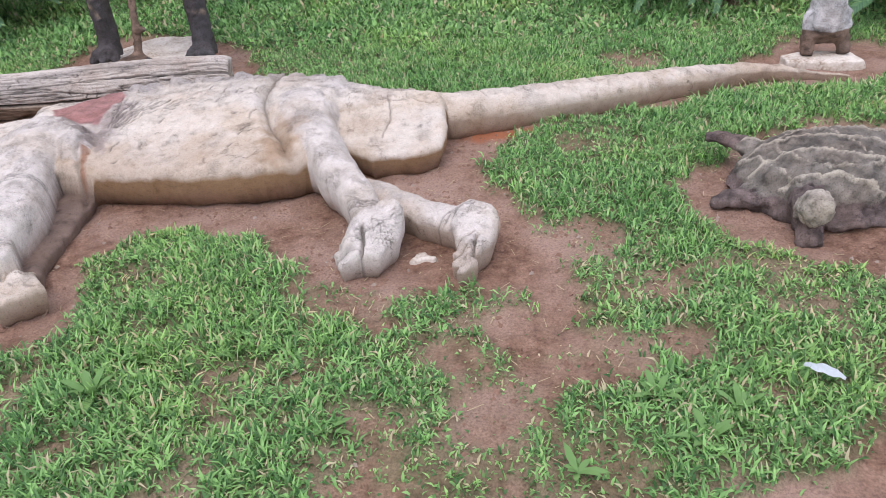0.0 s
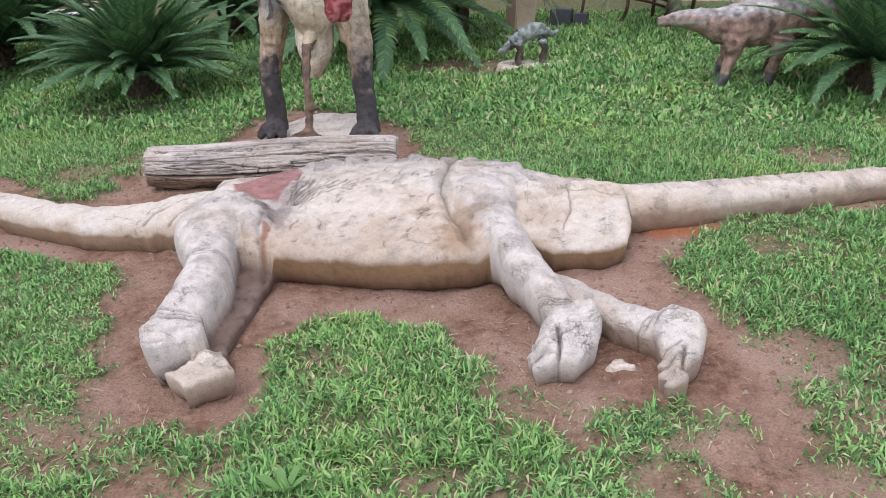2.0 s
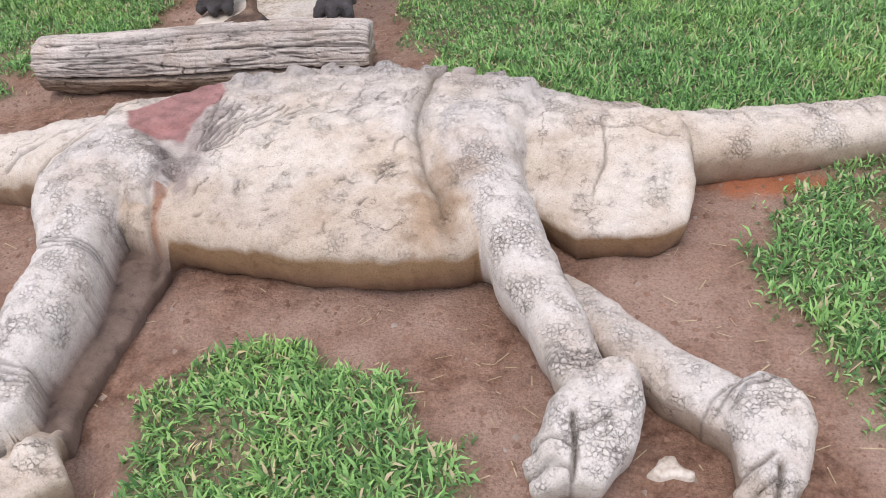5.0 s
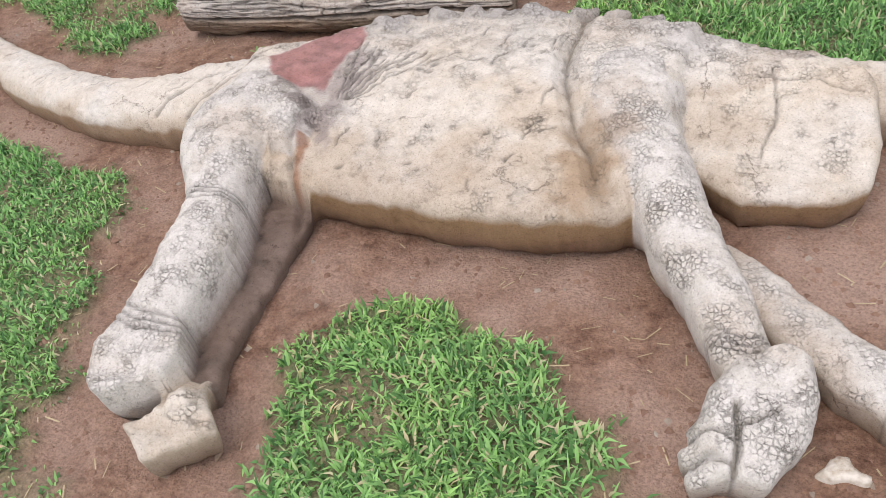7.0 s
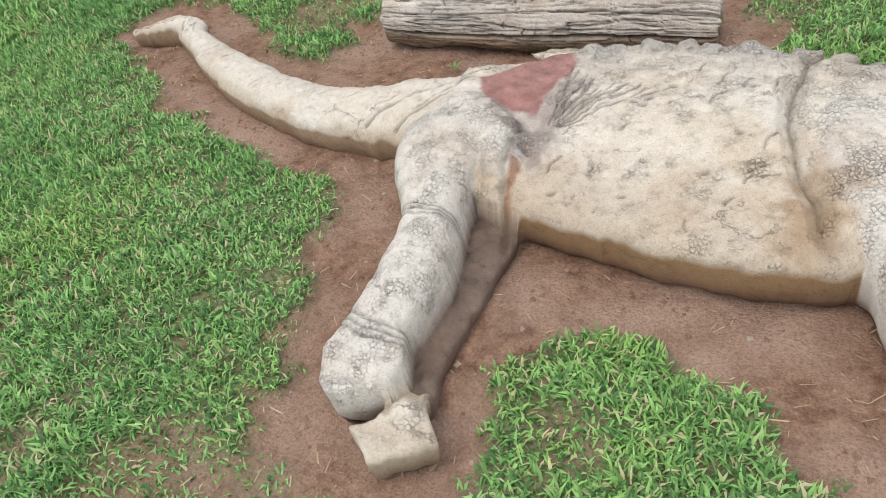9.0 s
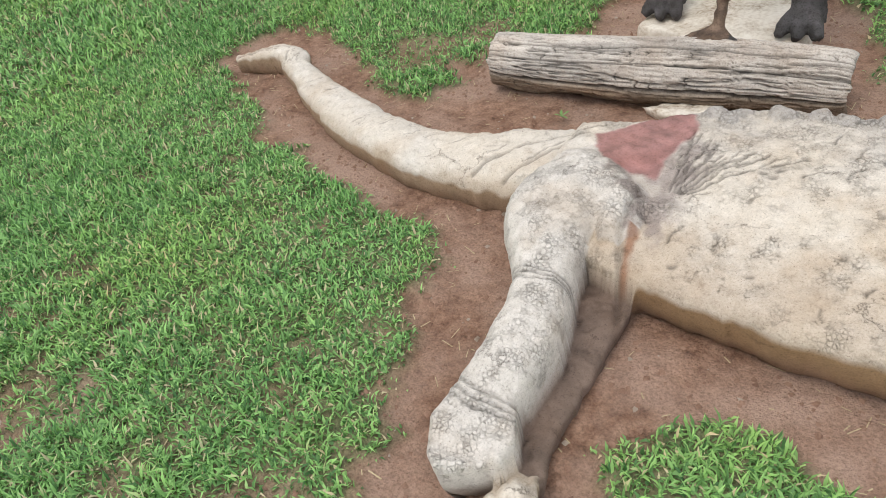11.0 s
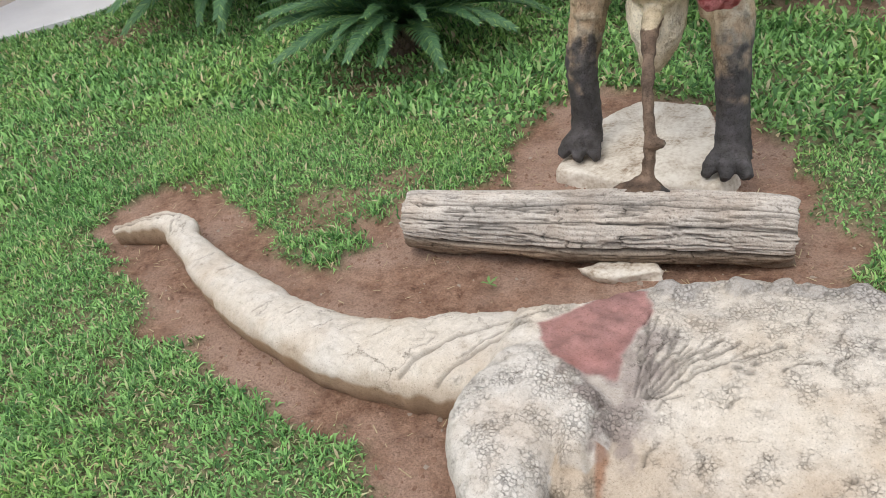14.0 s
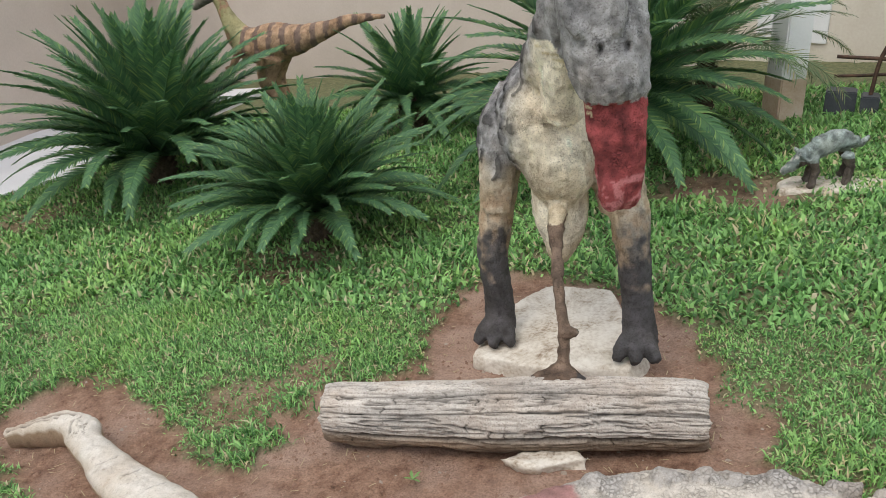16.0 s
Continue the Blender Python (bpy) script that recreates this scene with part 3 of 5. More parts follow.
    hind_sole = [(-0.125, 2.66), (-0.05, 2.725), (0.028, 2.71), (0.065, 2.64), (0.054, 2.52), (0.028, 2.44), (-0.02, 2.385), (-0.07, 2.40), (-0.10, 2.48), (-0.123, 2.584)]
    add_slab(hind_sole, 0.105 + 0.03 * blend(2.40, 2.62, v) + 0.02 * fbm(u * 16, v * 16, 0, 78), 0.04, 3, 0.32)
    for k, (a, b) in enumerate(((-0.085, 2.482), (-0.098, 2.432), (-0.10, 2.384), (-0.088, 2.342))):
        add([(a + 0.045, b + 0.012, 0.028, 0.105 - 0.008 * k), (a, b, 0.020, 0.07 - 0.006 * k)], round_k=0.006, tag=3, smooth=False, foot=0.5)
    # upper fore leg
    add([(-1.94, 3.36, 0.165, 0.275), (-1.97, 3.22, 0.165, 0.265), (-1.92, 3.05, 0.118, 0.24), (-1.865, 2.93, 0.093, 0.222), (-1.81, 2.74, 0.098, 0.225), (-1.80, 2.60, 0.10, 0.21),
         (-1.80, 2.48, 0.094, 0.19), (-1.785, 2.43, 0.088, 0.18)], power=2.6, tag=4)
    # stump-like fore foot with a flat cut end
    fore_sole = [(-1.895, 2.49), (-1.875, 2.37), (-1.825, 2.275), (-1.782, 2.243), (-1.70, 2.285), (-1.645, 2.328), (-1.648, 2.40), (-1.69, 2.49), (-1.79, 2.52)]
    add_slab(fore_sole, 0.172 + 0.02 * fbm(u * 9, v * 9, 0, 76), 0.022, 4, 0.10)
    add([(-1.80, 3.30, 0.105, 0.262), (-1.76, 3.22, 0.09, 0.24)], tag=4)
    # haunch between hip and tail root
    add([(-0.82, 3.70, 0.17, 0.262), (-0.60, 3.70, 0.165, 0.24), (-0.38, 3.72, 0.13, 0.20)], tag=7, foot=0.6)
    # upper hind leg
    add([(-0.80, 3.70, 0.165, 0.262), (-0.80, 3.54, 0.165, 0.285), (-0.76, 3.37, 0.132, 0.268), (-0.65, 3.14, 0.10, 0.225), (-0.57, 2.97, 0.088, 0.195), (-0.49, 2.82, 0.073, 0.17),
         (-0.435, 2.69, 0.068, 0.15)], power=2.6, tag=4)
    # hind foot: blunt and cleft, with claws along its inner side
    top_sole = [(-0.447, 2.68), (-0.496, 2.575), (-0.518, 2.49), (-0.506, 2.43), (-0.43, 2.405), (-0.362, 2.389), (-0.30, 2.499), (-0.284, 2.589), (-0.297, 2.672), (-0.351, 2.71)]
    add_slab(top_sole, 0.112 + 0.048 * blend(2.40, 2.62, v) + 0.02 * fbm(u * 16, v * 16, 0, 79), 0.045, 4, 0.3)
    for k, (a, b) in enumerate(((-0.512, 2.49), (-0.522, 2.44), (-0.505, 2.40))):
        add([(a + 0.05, b + 0.025, 0.030, 0.128 - 0.012 * k), (a, b, 0.020, 0.085 - 0.014 * k)], round_k=0.006, tag=4, smooth=False, foot=0.5)
    # broken lumps along the spine
    rng = np.random.default_rng(5)
    for k in range(10):
        a = -1.70 + k * 0.10 + rng.uniform(-0.05, 0.05)
        b = np.interp(a, [-1.75, -1.5, -1.2, -0.9, -0.3], [3.70, 3.80, 3.85, 3.80, 3.74]) + rng.uniform(-0.03, 0.03)
        r = rng.uniform(0.024, 0.05)
        add([(a, b + 0.05, r, 0.268 + rng.uniform(0, 0.022)), (a + 1.6 * r, b + 0.05 + rng.uniform(-0.03, 0.03), r * 0.6, 0.264)], power=2.0, round_k=0.006, tag=6, smooth=False, foot=0.88)

    # skin folds at joints, jaw line, cracks
    for k in range(3):
        groove([(-1.95, 2.885 + k * 0.016), (-1.85, 2.87 + k * 0.02), (-1.75, 2.90 + k * 0.014)], 0.006, 0.007)
        groove([(-1.90, 2.47 + k * 0.02), (-1.79, 2.435 + k * 0.024), (-1.68, 2.455 + k * 0.016)], 0.007, 0.008)
        groove([(-0.51, 2.69 + k * 0.016), (-0.44, 2.67 + k * 0.015), (-0.36, 2.70 + k * 0.013)], 0.006, 0.006)
        groove([(-0.17 + k * 0.03, 2.60), (-0.13 + k * 0.03, 2.65), (-0.06 + k * 0.03, 2.69)], 0.006, 0.006)
    groove([(-0.44, 2.535), (-0.425, 2.48), (-0.435, 2.39)], 0.008, 0.045)
    groove([(-0.428, 2.50), (-0.39, 2.515), (-0.365, 2.53)], 0.007, 0.02)
    groove([(-0.44, 2.47), (-0.48, 2.475), (-0.52, 2.465)], 0.007, 0.02)
    groove([(-0.44, 2.43), (-0.48, 2.43), (-0.52, 2.415)], 0.006, 0.02)
    groove([(-0.02, 2.48), (-0.03, 2.43), (-0.04, 2.38)], 0.008, 0.03)
    groove([(-0.03, 2.50), (-0.07, 2.47), (-0.11, 2.455)], 0.006, 0.02)
    groove([(-0.035, 2.44), (-0.07, 2.42), (-0.11, 2.408)], 0.006, 0.02)
    groove([(-4.19, 3.955), (-4.05, 3.985), (-3.93, 4.005), (-3.86, 4.0)], 0.014, 0.022, 1.2)
    groove([(-4.18, 3.925), (-4.05, 3.955), (-3.93, 3.975)], 0.011, 0.018, 1.2)
    groove([(-3.82, 3.99), (-3.825, 3.94), (-3.80, 3.90)], 0.008, 0.008)
    groove([(-2.38, 3.36), (-2.30, 3.46), (-2.18, 3.56), (-2.02, 3.66)], 0.011, 0.012)
    groove([(-2.25, 3.36), (-2.16, 3.46), (-2.03, 3.56)], 0.010, 0.011)
    groove([(-2.20, 3.45), (-2.10, 3.54), (-1.98, 3.62)], 0.006, 0.006)
    groove([(-0.985, 3.86), (-0.995, 3.62), (-0.945, 3.40), (-0.83, 3.16), (-0.74, 2.98)], 0.038, 0.03, 0.2)
    groove([(-0.985, 3.86), (-0.995, 3.62), (-0.945, 3.40), (-0.83, 3.16)], 0.009, 0.014, 0.6)
    groove([(-1.74, 3.34), (-1.725, 3.16), (-1.66, 2.97)], 0.014, 0.014, 0.5)
    groove([(-0.42, 3.66), (-0.40, 3.5), (-0.43, 3.36)], 0.006, 0.008)
    groove([(-0.18, 3.6), (-0.30, 3.64), (-0.46, 3.62)], 0.006, 0.008)
    for k in range(11):
        a = -3.45 + k * 0.14 + rng.uniform(-0.04, 0.04)
        b = np.interp(a, [-3.5, -3.2, -2.9, -2.5, -2.0], [3.74, 3.62, 3.52, 3.48, 3.5]) + rng.uniform(-0.05, 0.06)
        groove([(a, b + 0.03), (a - 0.01, b), (a - 0.04, b - 0.03)], 0.004, 0.005)
    for k in range(8):
        a = 0.02 + k * 0.17 + rng.uniform(-0.05, 0.05)
        b = np.interp(a, [0, 0.7, 1.4], [3.78, 4.0, 4.25])
        groove([(a, b + 0.05), (a + 0.02, b), (a + 0.05, b - 0.04)], 0.005, 0.006)
    for k in range(16):
        a, b, t = rng.uniform(-1.6, -0.95), rng.uniform(3.05, 3.75), rng.uniform(-0.6, 0.9)
        n = rng.uniform(0.03, 0.08)
        groove([(a, b), (a + 0.5 * n * math.sin(t), b + 0.5 * n * math.cos(t)), (a + n * math.sin(t + 0.3), b + n * math.cos(t + 0.3))], 0.006, 0.006, 0.85)
    # rivulets that branch up from the wound's foot
    for k in range(7):
        q, reach = -0.10 + k * 0.15 + rng.uniform(-0.05, 0.05), rng.uniform(0.20, 0.34)
        line = [(-1.665 + 0.01 * k + t * reach * math.sin(q * (0.4 + 0.6 * t)) + 0.006 * math.sin(9 * t + k), 3.38 + t * reach * math.cos(q)) for t in (0, 0.35, 0.7, 1.0)]
        groove(line, 0.0062, 0.007, 0.95)
        for t, turn in ((1, -0.45), (2, 0.5), (2, -0.35)):
            a, b = line[t]
            far = rng.uniform(0.05, 0.09)
            groove([(a, b), (a + 0.5 * far * math.sin(q + turn), b + 0.5 * far * math.cos(q + turn)), (a + far * math.sin(q + 0.6 * turn), b + far * math.cos(q + 0.6 * turn))], 0.0052, 0.005, 0.85)
    for k in range(9):
        a, b = rng.uniform(-1.6, -0.6), rng.uniform(3.1, 3.7)
        groove([(a, b), (a + 0.008, b + 0.004)], 0.012, 0.006, 0.9)
    solid = h > 0.004
    n1, n2 = fbm(u * 6, v * 6, 0, 70), fbm(u * 22, v * 22, 0, 71)
    h = h + np.where(solid, 0.011 * fbm(u * 16, v * 16, 0, 60) + 0.007 * fbm(u * 45, v * 45, 0, 61), 0)
    # top skin
    ids = np.arange(u.size).reshape(u.shape)
    quad = solid[:-1, :-1] & solid[:-1, 1:] & solid[1:, 1:] & solid[1:, :-1]
    fs = np.stack([ids[:-1, :-1], ids[:-1, 1:], ids[1:, 1:], ids[1:, :-1]], -1)[quad]
    used = np.unique(fs)
    back = np.zeros(u.size, np.int64)
    back[used] = np.arange(len(used))
    fs = back[fs]
    vs = np.stack([u, v, h], -1).reshape(-1, 3)[used]
    reg, k1, k2, dirt = region.ravel()[used], n1.ravel()[used], n2.ravel()[used], ink.ravel()[used]
    # rim: smooth its outline, then turn the flanks in under it down to the soil
    e = np.concatenate([fs[:, [0, 1]], fs[:, [1, 2]], fs[:, [2, 3]], fs[:, [3, 0]]])
    key = np.sort(e, 1) @ np.array([len(vs), 1])
    _, first, count = np.unique(key, return_index=True, return_counts=True)
    rim_e = e[first[count == 1]]
    deg = np.zeros(len(vs))
    np.add.at(deg, rim_e.ravel(), 1)
    for _ in range(7):
        acc = np.zeros_like(vs)
        np.add.at(acc, rim_e[:, 0], vs[rim_e[:, 1]])
        np.add.at(acc, rim_e[:, 1], vs[rim_e[:, 0]])
        on = deg > 0
        vs[on] = 0.5 * vs[on] + 0.5 * acc[on] / deg[on][:, None]
    out = np.zeros((len(vs), 2))
    d = vs[rim_e[:, 1]] - vs[rim_e[:, 0]]
    nrm = np.stack([d[:, 1], -d[:, 0]], -1)
    np.add.at(out, rim_e[:, 0], nrm)
    np.add.at(out, rim_e[:, 1], nrm)
    out /= np.linalg.norm(out, axis=1, keepdims=True) + 1e-9
    rim = np.where(deg > 0)[0]
    spot = np.zeros(len(vs), np.int64)
    spot[rim] = np.arange(len(rim))
    levels = 7
    under = np.where(reg[rim] >= 7, 0.6, np.where(reg[rim] == 4, 0.55, 0.45))
    hb = vs[rim, 2]
    rings, prev = [vs], rim
    faces = [fs]
    for k in range(1, levels + 1):
        s = k / levels
        fall = hb * (1 - s) - 0.03 * s
        shift = under * hb * (1 - np.sqrt(1 - 0.98 * s * s)) + 0.004 * k1[rim]
        wob = 0.006 * fbm(vs[rim, 0] * 20, vs[rim, 1] * 20, s * 3, 66)
        rings.append(np.stack([vs[rim, 0] - out[rim, 0] * (shift + wob), vs[rim, 1] - out[rim, 1] * (shift + wob), fall], -1))
        cur = len(vs) + (k - 1) * len(rim) + np.arange(len(rim))
        a0 = prev[spot[rim_e[:, 0]]] if k > 1 else rim_e[:, 0]
        a1 = prev[spot[rim_e[:, 1]]] if k > 1 else rim_e[:, 1]
        faces.append(np.stack([a1, a0, cur[spot[rim_e[:, 0]]], cur[spot[rim_e[:, 1]]]], -1))
        prev = cur
    allv, allf = np.vstack(rings), np.vstack(faces)
    rep = np.concatenate([np.arange(len(vs))] + [rim] * levels)
    reg, k1, k2, dirt = reg[rep], k1[rep], k2[rep], dirt[rep]
    U, V, Z = allv.T
    skirt = np.arange(len(allv)) >= len(vs)

    # paint: pale cream, grey on the legs and spine, ochre and soil-brown on the flanks (stain plus painted shade), raw
    # red patch at the shoulder
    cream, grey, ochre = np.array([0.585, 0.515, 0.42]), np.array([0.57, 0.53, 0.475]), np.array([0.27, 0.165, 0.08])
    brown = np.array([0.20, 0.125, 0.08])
    w_grey = np.clip(0.5 * (reg == 6) + 0.85 * (reg == 4) + 0.6 * (reg == 3) + 0.25 * (reg == 2) + 0.3 + 0.6 * k1 + 0.35 * blend(3.35, 3.75, V) * (reg == 7), 0, 1)
    col = cream + (grey - cream) * w_grey[:, None]
    col = col + (np.array([0.26, 0.245, 0.235]) - col) * (0.55 * (reg == 6) + 0.28 * blend(3.62, 3.85, V + 0.1 * k1) * ((reg == 7) | (reg == 4)))[:, None]
    body = reg != 4
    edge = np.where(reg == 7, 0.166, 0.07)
    # ochre on the turned-in flanks: soil stain and underside shade in one colour
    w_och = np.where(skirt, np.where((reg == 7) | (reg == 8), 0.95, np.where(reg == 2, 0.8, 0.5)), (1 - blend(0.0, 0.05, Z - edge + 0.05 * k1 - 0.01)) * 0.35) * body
    w_och = np.maximum(w_och, (1 - blend(0.03, 0.17, np.hypot((U + 0.86), (V - 3.16) * 0.6) + 0.06 * k2)) * 0.75)
    w_och = np.maximum(w_och, 0.35 * (1 - blend(0.0, 0.16, np.hypot((U + 0.52) * 0.9, (V - 3.45)) + 0.06 * k2)))
    w_och = np.maximum(w_och, 0.5 * (1 - blend(0.0, 0.12, np.hypot(U + 1.66, (V - 3.05)) + 0.04 * k2)))
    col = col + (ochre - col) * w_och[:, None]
    # browner towards the ground: soil stain, and shade painted in under the rim
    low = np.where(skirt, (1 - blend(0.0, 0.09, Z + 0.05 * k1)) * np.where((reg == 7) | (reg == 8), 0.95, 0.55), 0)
    # lower fore leg: soil colour, with the upper leg's shade mixed in
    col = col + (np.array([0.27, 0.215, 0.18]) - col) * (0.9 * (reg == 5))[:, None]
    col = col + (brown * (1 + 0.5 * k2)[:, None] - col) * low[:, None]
    red = [(-1.993, 3.558), (-1.887, 3.679), (-1.831, 3.764), (-1.728, 3.773), (-1.69, 3.683), (-1.732, 3.508), (-1.724, 3.418), (-1.801, 3.411), (-1.909, 3.432)]
    wound = 1 - blend(-0.006, 0.012, poly_distance(U + 0.012 * k2, V + 0.012 * k2, red))
    dark = [(-1.72, 3.60), (-1.87, 3.44), (-1.82, 3.37), (-1.74, 3.29), (-1.675, 3.17), (-1.615, 3.17), (-1.63, 3.36), (-1.59, 3.47), (-1.64, 3.62)]
    bare = (1 - blend(-0.02, 0.03, poly_distance(U + 0.07 * k2, V + 0.07 * k2, dark))) * 0.8 * (0.6 + 0.4 * blend(-0.2, 0.1, k2))
    col = col + (np.array([0.25, 0.205, 0.185]) - col) * bare[:, None]
    col = col + (np.array([0.275, 0.135, 0.122]) * (1 + 0.6 * k2)[:, None] - col) * (wound * 0.94)[:, None]
    streak = 1 - blend(0.006, 0.022, np.abs(U + 1.665 + 0.2 * (V - 3.0)) + 0.012 * k2)
    col = col + (np.array([0.24, 0.10, 0.045]) - col) * (streak * (V < 3.20) * (V > 2.9) * 0.75)[:, None]
    # that leg's final brown, darkened to hold the shade it lies in
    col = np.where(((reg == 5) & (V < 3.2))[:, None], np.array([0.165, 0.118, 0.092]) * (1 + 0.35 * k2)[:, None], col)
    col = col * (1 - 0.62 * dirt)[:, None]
    allv[:, 2] -= 0.012
    # where the pebbled scales show: legs, tail, back and round patches on the flank
    scaly = np.select([reg == 4, reg == 3, reg == 1, reg == 6, reg == 2, reg >= 7], [0.29, 0.26, 0.27, 0.36, 0.14, 0.22], 0.12) + 0.12 * blend(3.45, 3.8, V) * (reg == 7)
    for a, b, r in ((-1.455, 3.20, 0.065), (-1.77, 3.28, 0.11), (-1.33, 3.23, 0.07), (-1.02, 3.30, 0.06), (-0.75, 3.35, 0.12), (-0.62, 3.05, 0.1)):
        scaly = np.maximum(scaly, 0.44 * (1.0 - blend(0.1, 1.6, np.hypot(U - a, V - b) / r)))
    scaly = np.where(skirt, scaly * 0.4, scaly * (1 - wound))
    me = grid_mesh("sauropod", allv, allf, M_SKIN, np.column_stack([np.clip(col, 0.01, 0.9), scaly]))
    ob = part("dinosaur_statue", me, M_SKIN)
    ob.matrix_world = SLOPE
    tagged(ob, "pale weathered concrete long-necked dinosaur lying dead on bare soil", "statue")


sauropod()

# ---- log ----
def log_statue():
    length, n, sides = 1.42, 330, 210
    x = np.linspace(-length / 2, length / 2, n)
    q = np.linspace(0, 2 * np.pi, sides, endpoint=False)
    X, Q = np.meshgrid(x, q, indexing='ij')
    r = 0.134 + 0.010 * np.sin(X * 4 + 1) + 0.016 * fbm(X * 2.5, np.cos(Q) * 2, np.sin(Q) * 2, 80)
    wav = 0.20 * fbm(X * 2.2, 0 * Q + 2, 0, 84) + 0.04 * fbm(X * 9, Q * 2, 0, 85)
    grain = np.abs(fbm(X * 3.0, (Q + wav) * 9.5, 0, 81, 3))
    fine = np.abs(fbm(X * 5.0, (Q + wav) * 22, 0, 87, 2))
    split = np.zeros_like(X)
    # long drying cracks on the side that faces the camera and along the top
    for at, width, depth in ((-0.08, 0.04, 0.036), (0.62, 0.02, 0.012), (1.18, 0.022, 0.016), (0.12, 0.014, 0.008), (-0.9, 0.018, 0.012), (2.2, 0.03, 0.012)):
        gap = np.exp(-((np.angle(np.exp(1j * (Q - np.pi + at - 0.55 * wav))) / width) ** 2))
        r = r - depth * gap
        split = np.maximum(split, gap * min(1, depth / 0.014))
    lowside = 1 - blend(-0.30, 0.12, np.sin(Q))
    r = r - (0.013 - 0.006 * lowside) * (1 - blend(0.0, 0.13, grain)) - 0.004 * (1 - blend(0, 0.16, fine))
    rng = np.random.default_rng(8)
    for k in range(16):
        cx, cq, half = rng.uniform(-0.66, 0.66), rng.uniform(1.7, 3.6), rng.uniform(0.06, 0.13)
        mark = np.exp(-((X - cx - 0.006 * np.sin(Q * 30)) / 0.0035) ** 2) * (np.abs(Q - cq) < half)
        r = r - 0.008 * mark
        split = np.maximum(split, 0.9 * mark)
    r = np.where(np.sin(Q) < -0.5, r * (0.93 + 0.2 * fbm(X * 6, Q * 1.5, 0, 83)), r)
    ragged = 0.02 * fbm(Q * 5, 0 * X, 0, 88)
    edge = length / 2 - np.abs(X)
    r = r * (1 - 0.12 * np.exp(-edge / 0.014))
    vs = np.stack([X * (1 + ragged), r * np.cos(Q), 1.02 * r * np.sin(Q) + 0.140 + 0.016 * np.sin(X * 3.2)], -1)
    ids = np.arange(n * sides).reshape(n, sides)
    fs = np.stack([ids[:-1], ids[1:], np.roll(ids, -1, 1)[1:], np.roll(ids, -1, 1)[:-1]], -1).reshape(-1, 4)
    vs = vs.reshape(-1, 3)
    ends = np.array([[-length / 2 + 0.015, 0, 0.14], [length / 2 - 0.015, 0, 0.14]])
    k = len(vs)
    cap0 = np.stack([ids[0], np.roll(ids[0], -1), np.full(sides, k)], -1)
    cap1 = np.stack([np.roll(ids[-1], -1), ids[-1], np.full(sides, k + 1)], -1)
    tri = np.concatenate([fs[:, [0, 1, 2]], fs[:, [0, 2, 3]], cap0, cap1])
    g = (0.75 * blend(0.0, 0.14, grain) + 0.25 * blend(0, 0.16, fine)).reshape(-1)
    tone = fbm(X * 3, Q * 2, 0, 86).reshape(-1)
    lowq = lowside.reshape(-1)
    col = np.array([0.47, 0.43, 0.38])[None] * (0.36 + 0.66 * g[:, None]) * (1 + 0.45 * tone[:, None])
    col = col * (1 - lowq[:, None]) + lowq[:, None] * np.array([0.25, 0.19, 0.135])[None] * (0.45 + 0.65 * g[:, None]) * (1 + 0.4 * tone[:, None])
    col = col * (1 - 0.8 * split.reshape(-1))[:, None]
    col = np.vstack([col, [[0.35, 0.29, 0.22]] * 2])
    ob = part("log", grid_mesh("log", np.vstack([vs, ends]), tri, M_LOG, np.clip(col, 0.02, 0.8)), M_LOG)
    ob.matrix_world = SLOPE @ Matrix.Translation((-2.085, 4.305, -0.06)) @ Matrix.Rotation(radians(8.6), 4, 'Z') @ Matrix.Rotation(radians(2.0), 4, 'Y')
    tagged(ob, "grey weathered cement log with deep wood grain on soil", "log")


M_LOG = painted("cement_bark", 0.9, 40, cracks=False, bump=0.6)
log_statue()

# ---- plinth, wedge stone ----
def slab_stone(name, outline, h, place, label, category, seed, rough_edge=0.02):
    bm = bmesh.new()
    rng = random.Random(seed)
    bot = [bm.verts.new((x * 1.04, y * 1.04, -0.06)) for x, y in outline]
    top = [bm.verts.new((x + rng.uniform(-1, 1) * rough_edge, y + rng.uniform(-1, 1) * rough_edge, h + rng.uniform(-0.3, 0.3) * rough_edge)) for x, y in outline]
    k = len(outline)
    for i in range(k):
        bm.faces.new((bot[i], bot[(i + 1) % k], top[(i + 1) % k], top[i]))
    bm.faces.new(top)
    bm.faces.new(bot[::-1])
    me = sculpt(bm, 0.012, 3, rough_edge * 0.6, 16.0, seed)
    ob = part(name, me, M_PLINTH)
    ob.matrix_world = SLOPE @ Matrix.Translation(place)
    return tagged(ob, label, category)


slab_stone("plinth", [(-0.38, -0.30), (0.0, -0.36), (0.30, -0.34), (0.36, -0.2), (0.24, 0.05), (0.14, 0.38), (-0.20, 0.40), (-0.36, 0.1)], 0.04, (-1.98, 5.07, 0),
           "pale cement plinth under the meat-eating dinosaur statue", "plinth", 3)
slab_stone("wedge_stone", [(-0.13, -0.01), (0.0, -0.045), (0.15, -0.01), (0.13, 0.06), (-0.06, 0.05)], 0.02, (-1.93, 4.165, 0), "pale cement chunk wedged under the log", "stone", 4, 0.035)
slab_stone("cement_chip", [(-0.06, -0.012), (-0.02, -0.03), (0.0, -0.012), (0.045, -0.026), (0.055, 0.012), (0.02, 0.02), (0.015, 0.04), (-0.02, 0.025), (-0.035, 0.008)], 0.004, (-0.225, 2.515, -0.012), "small broken pale cement chip on soil", "stone", 5, 0.010)

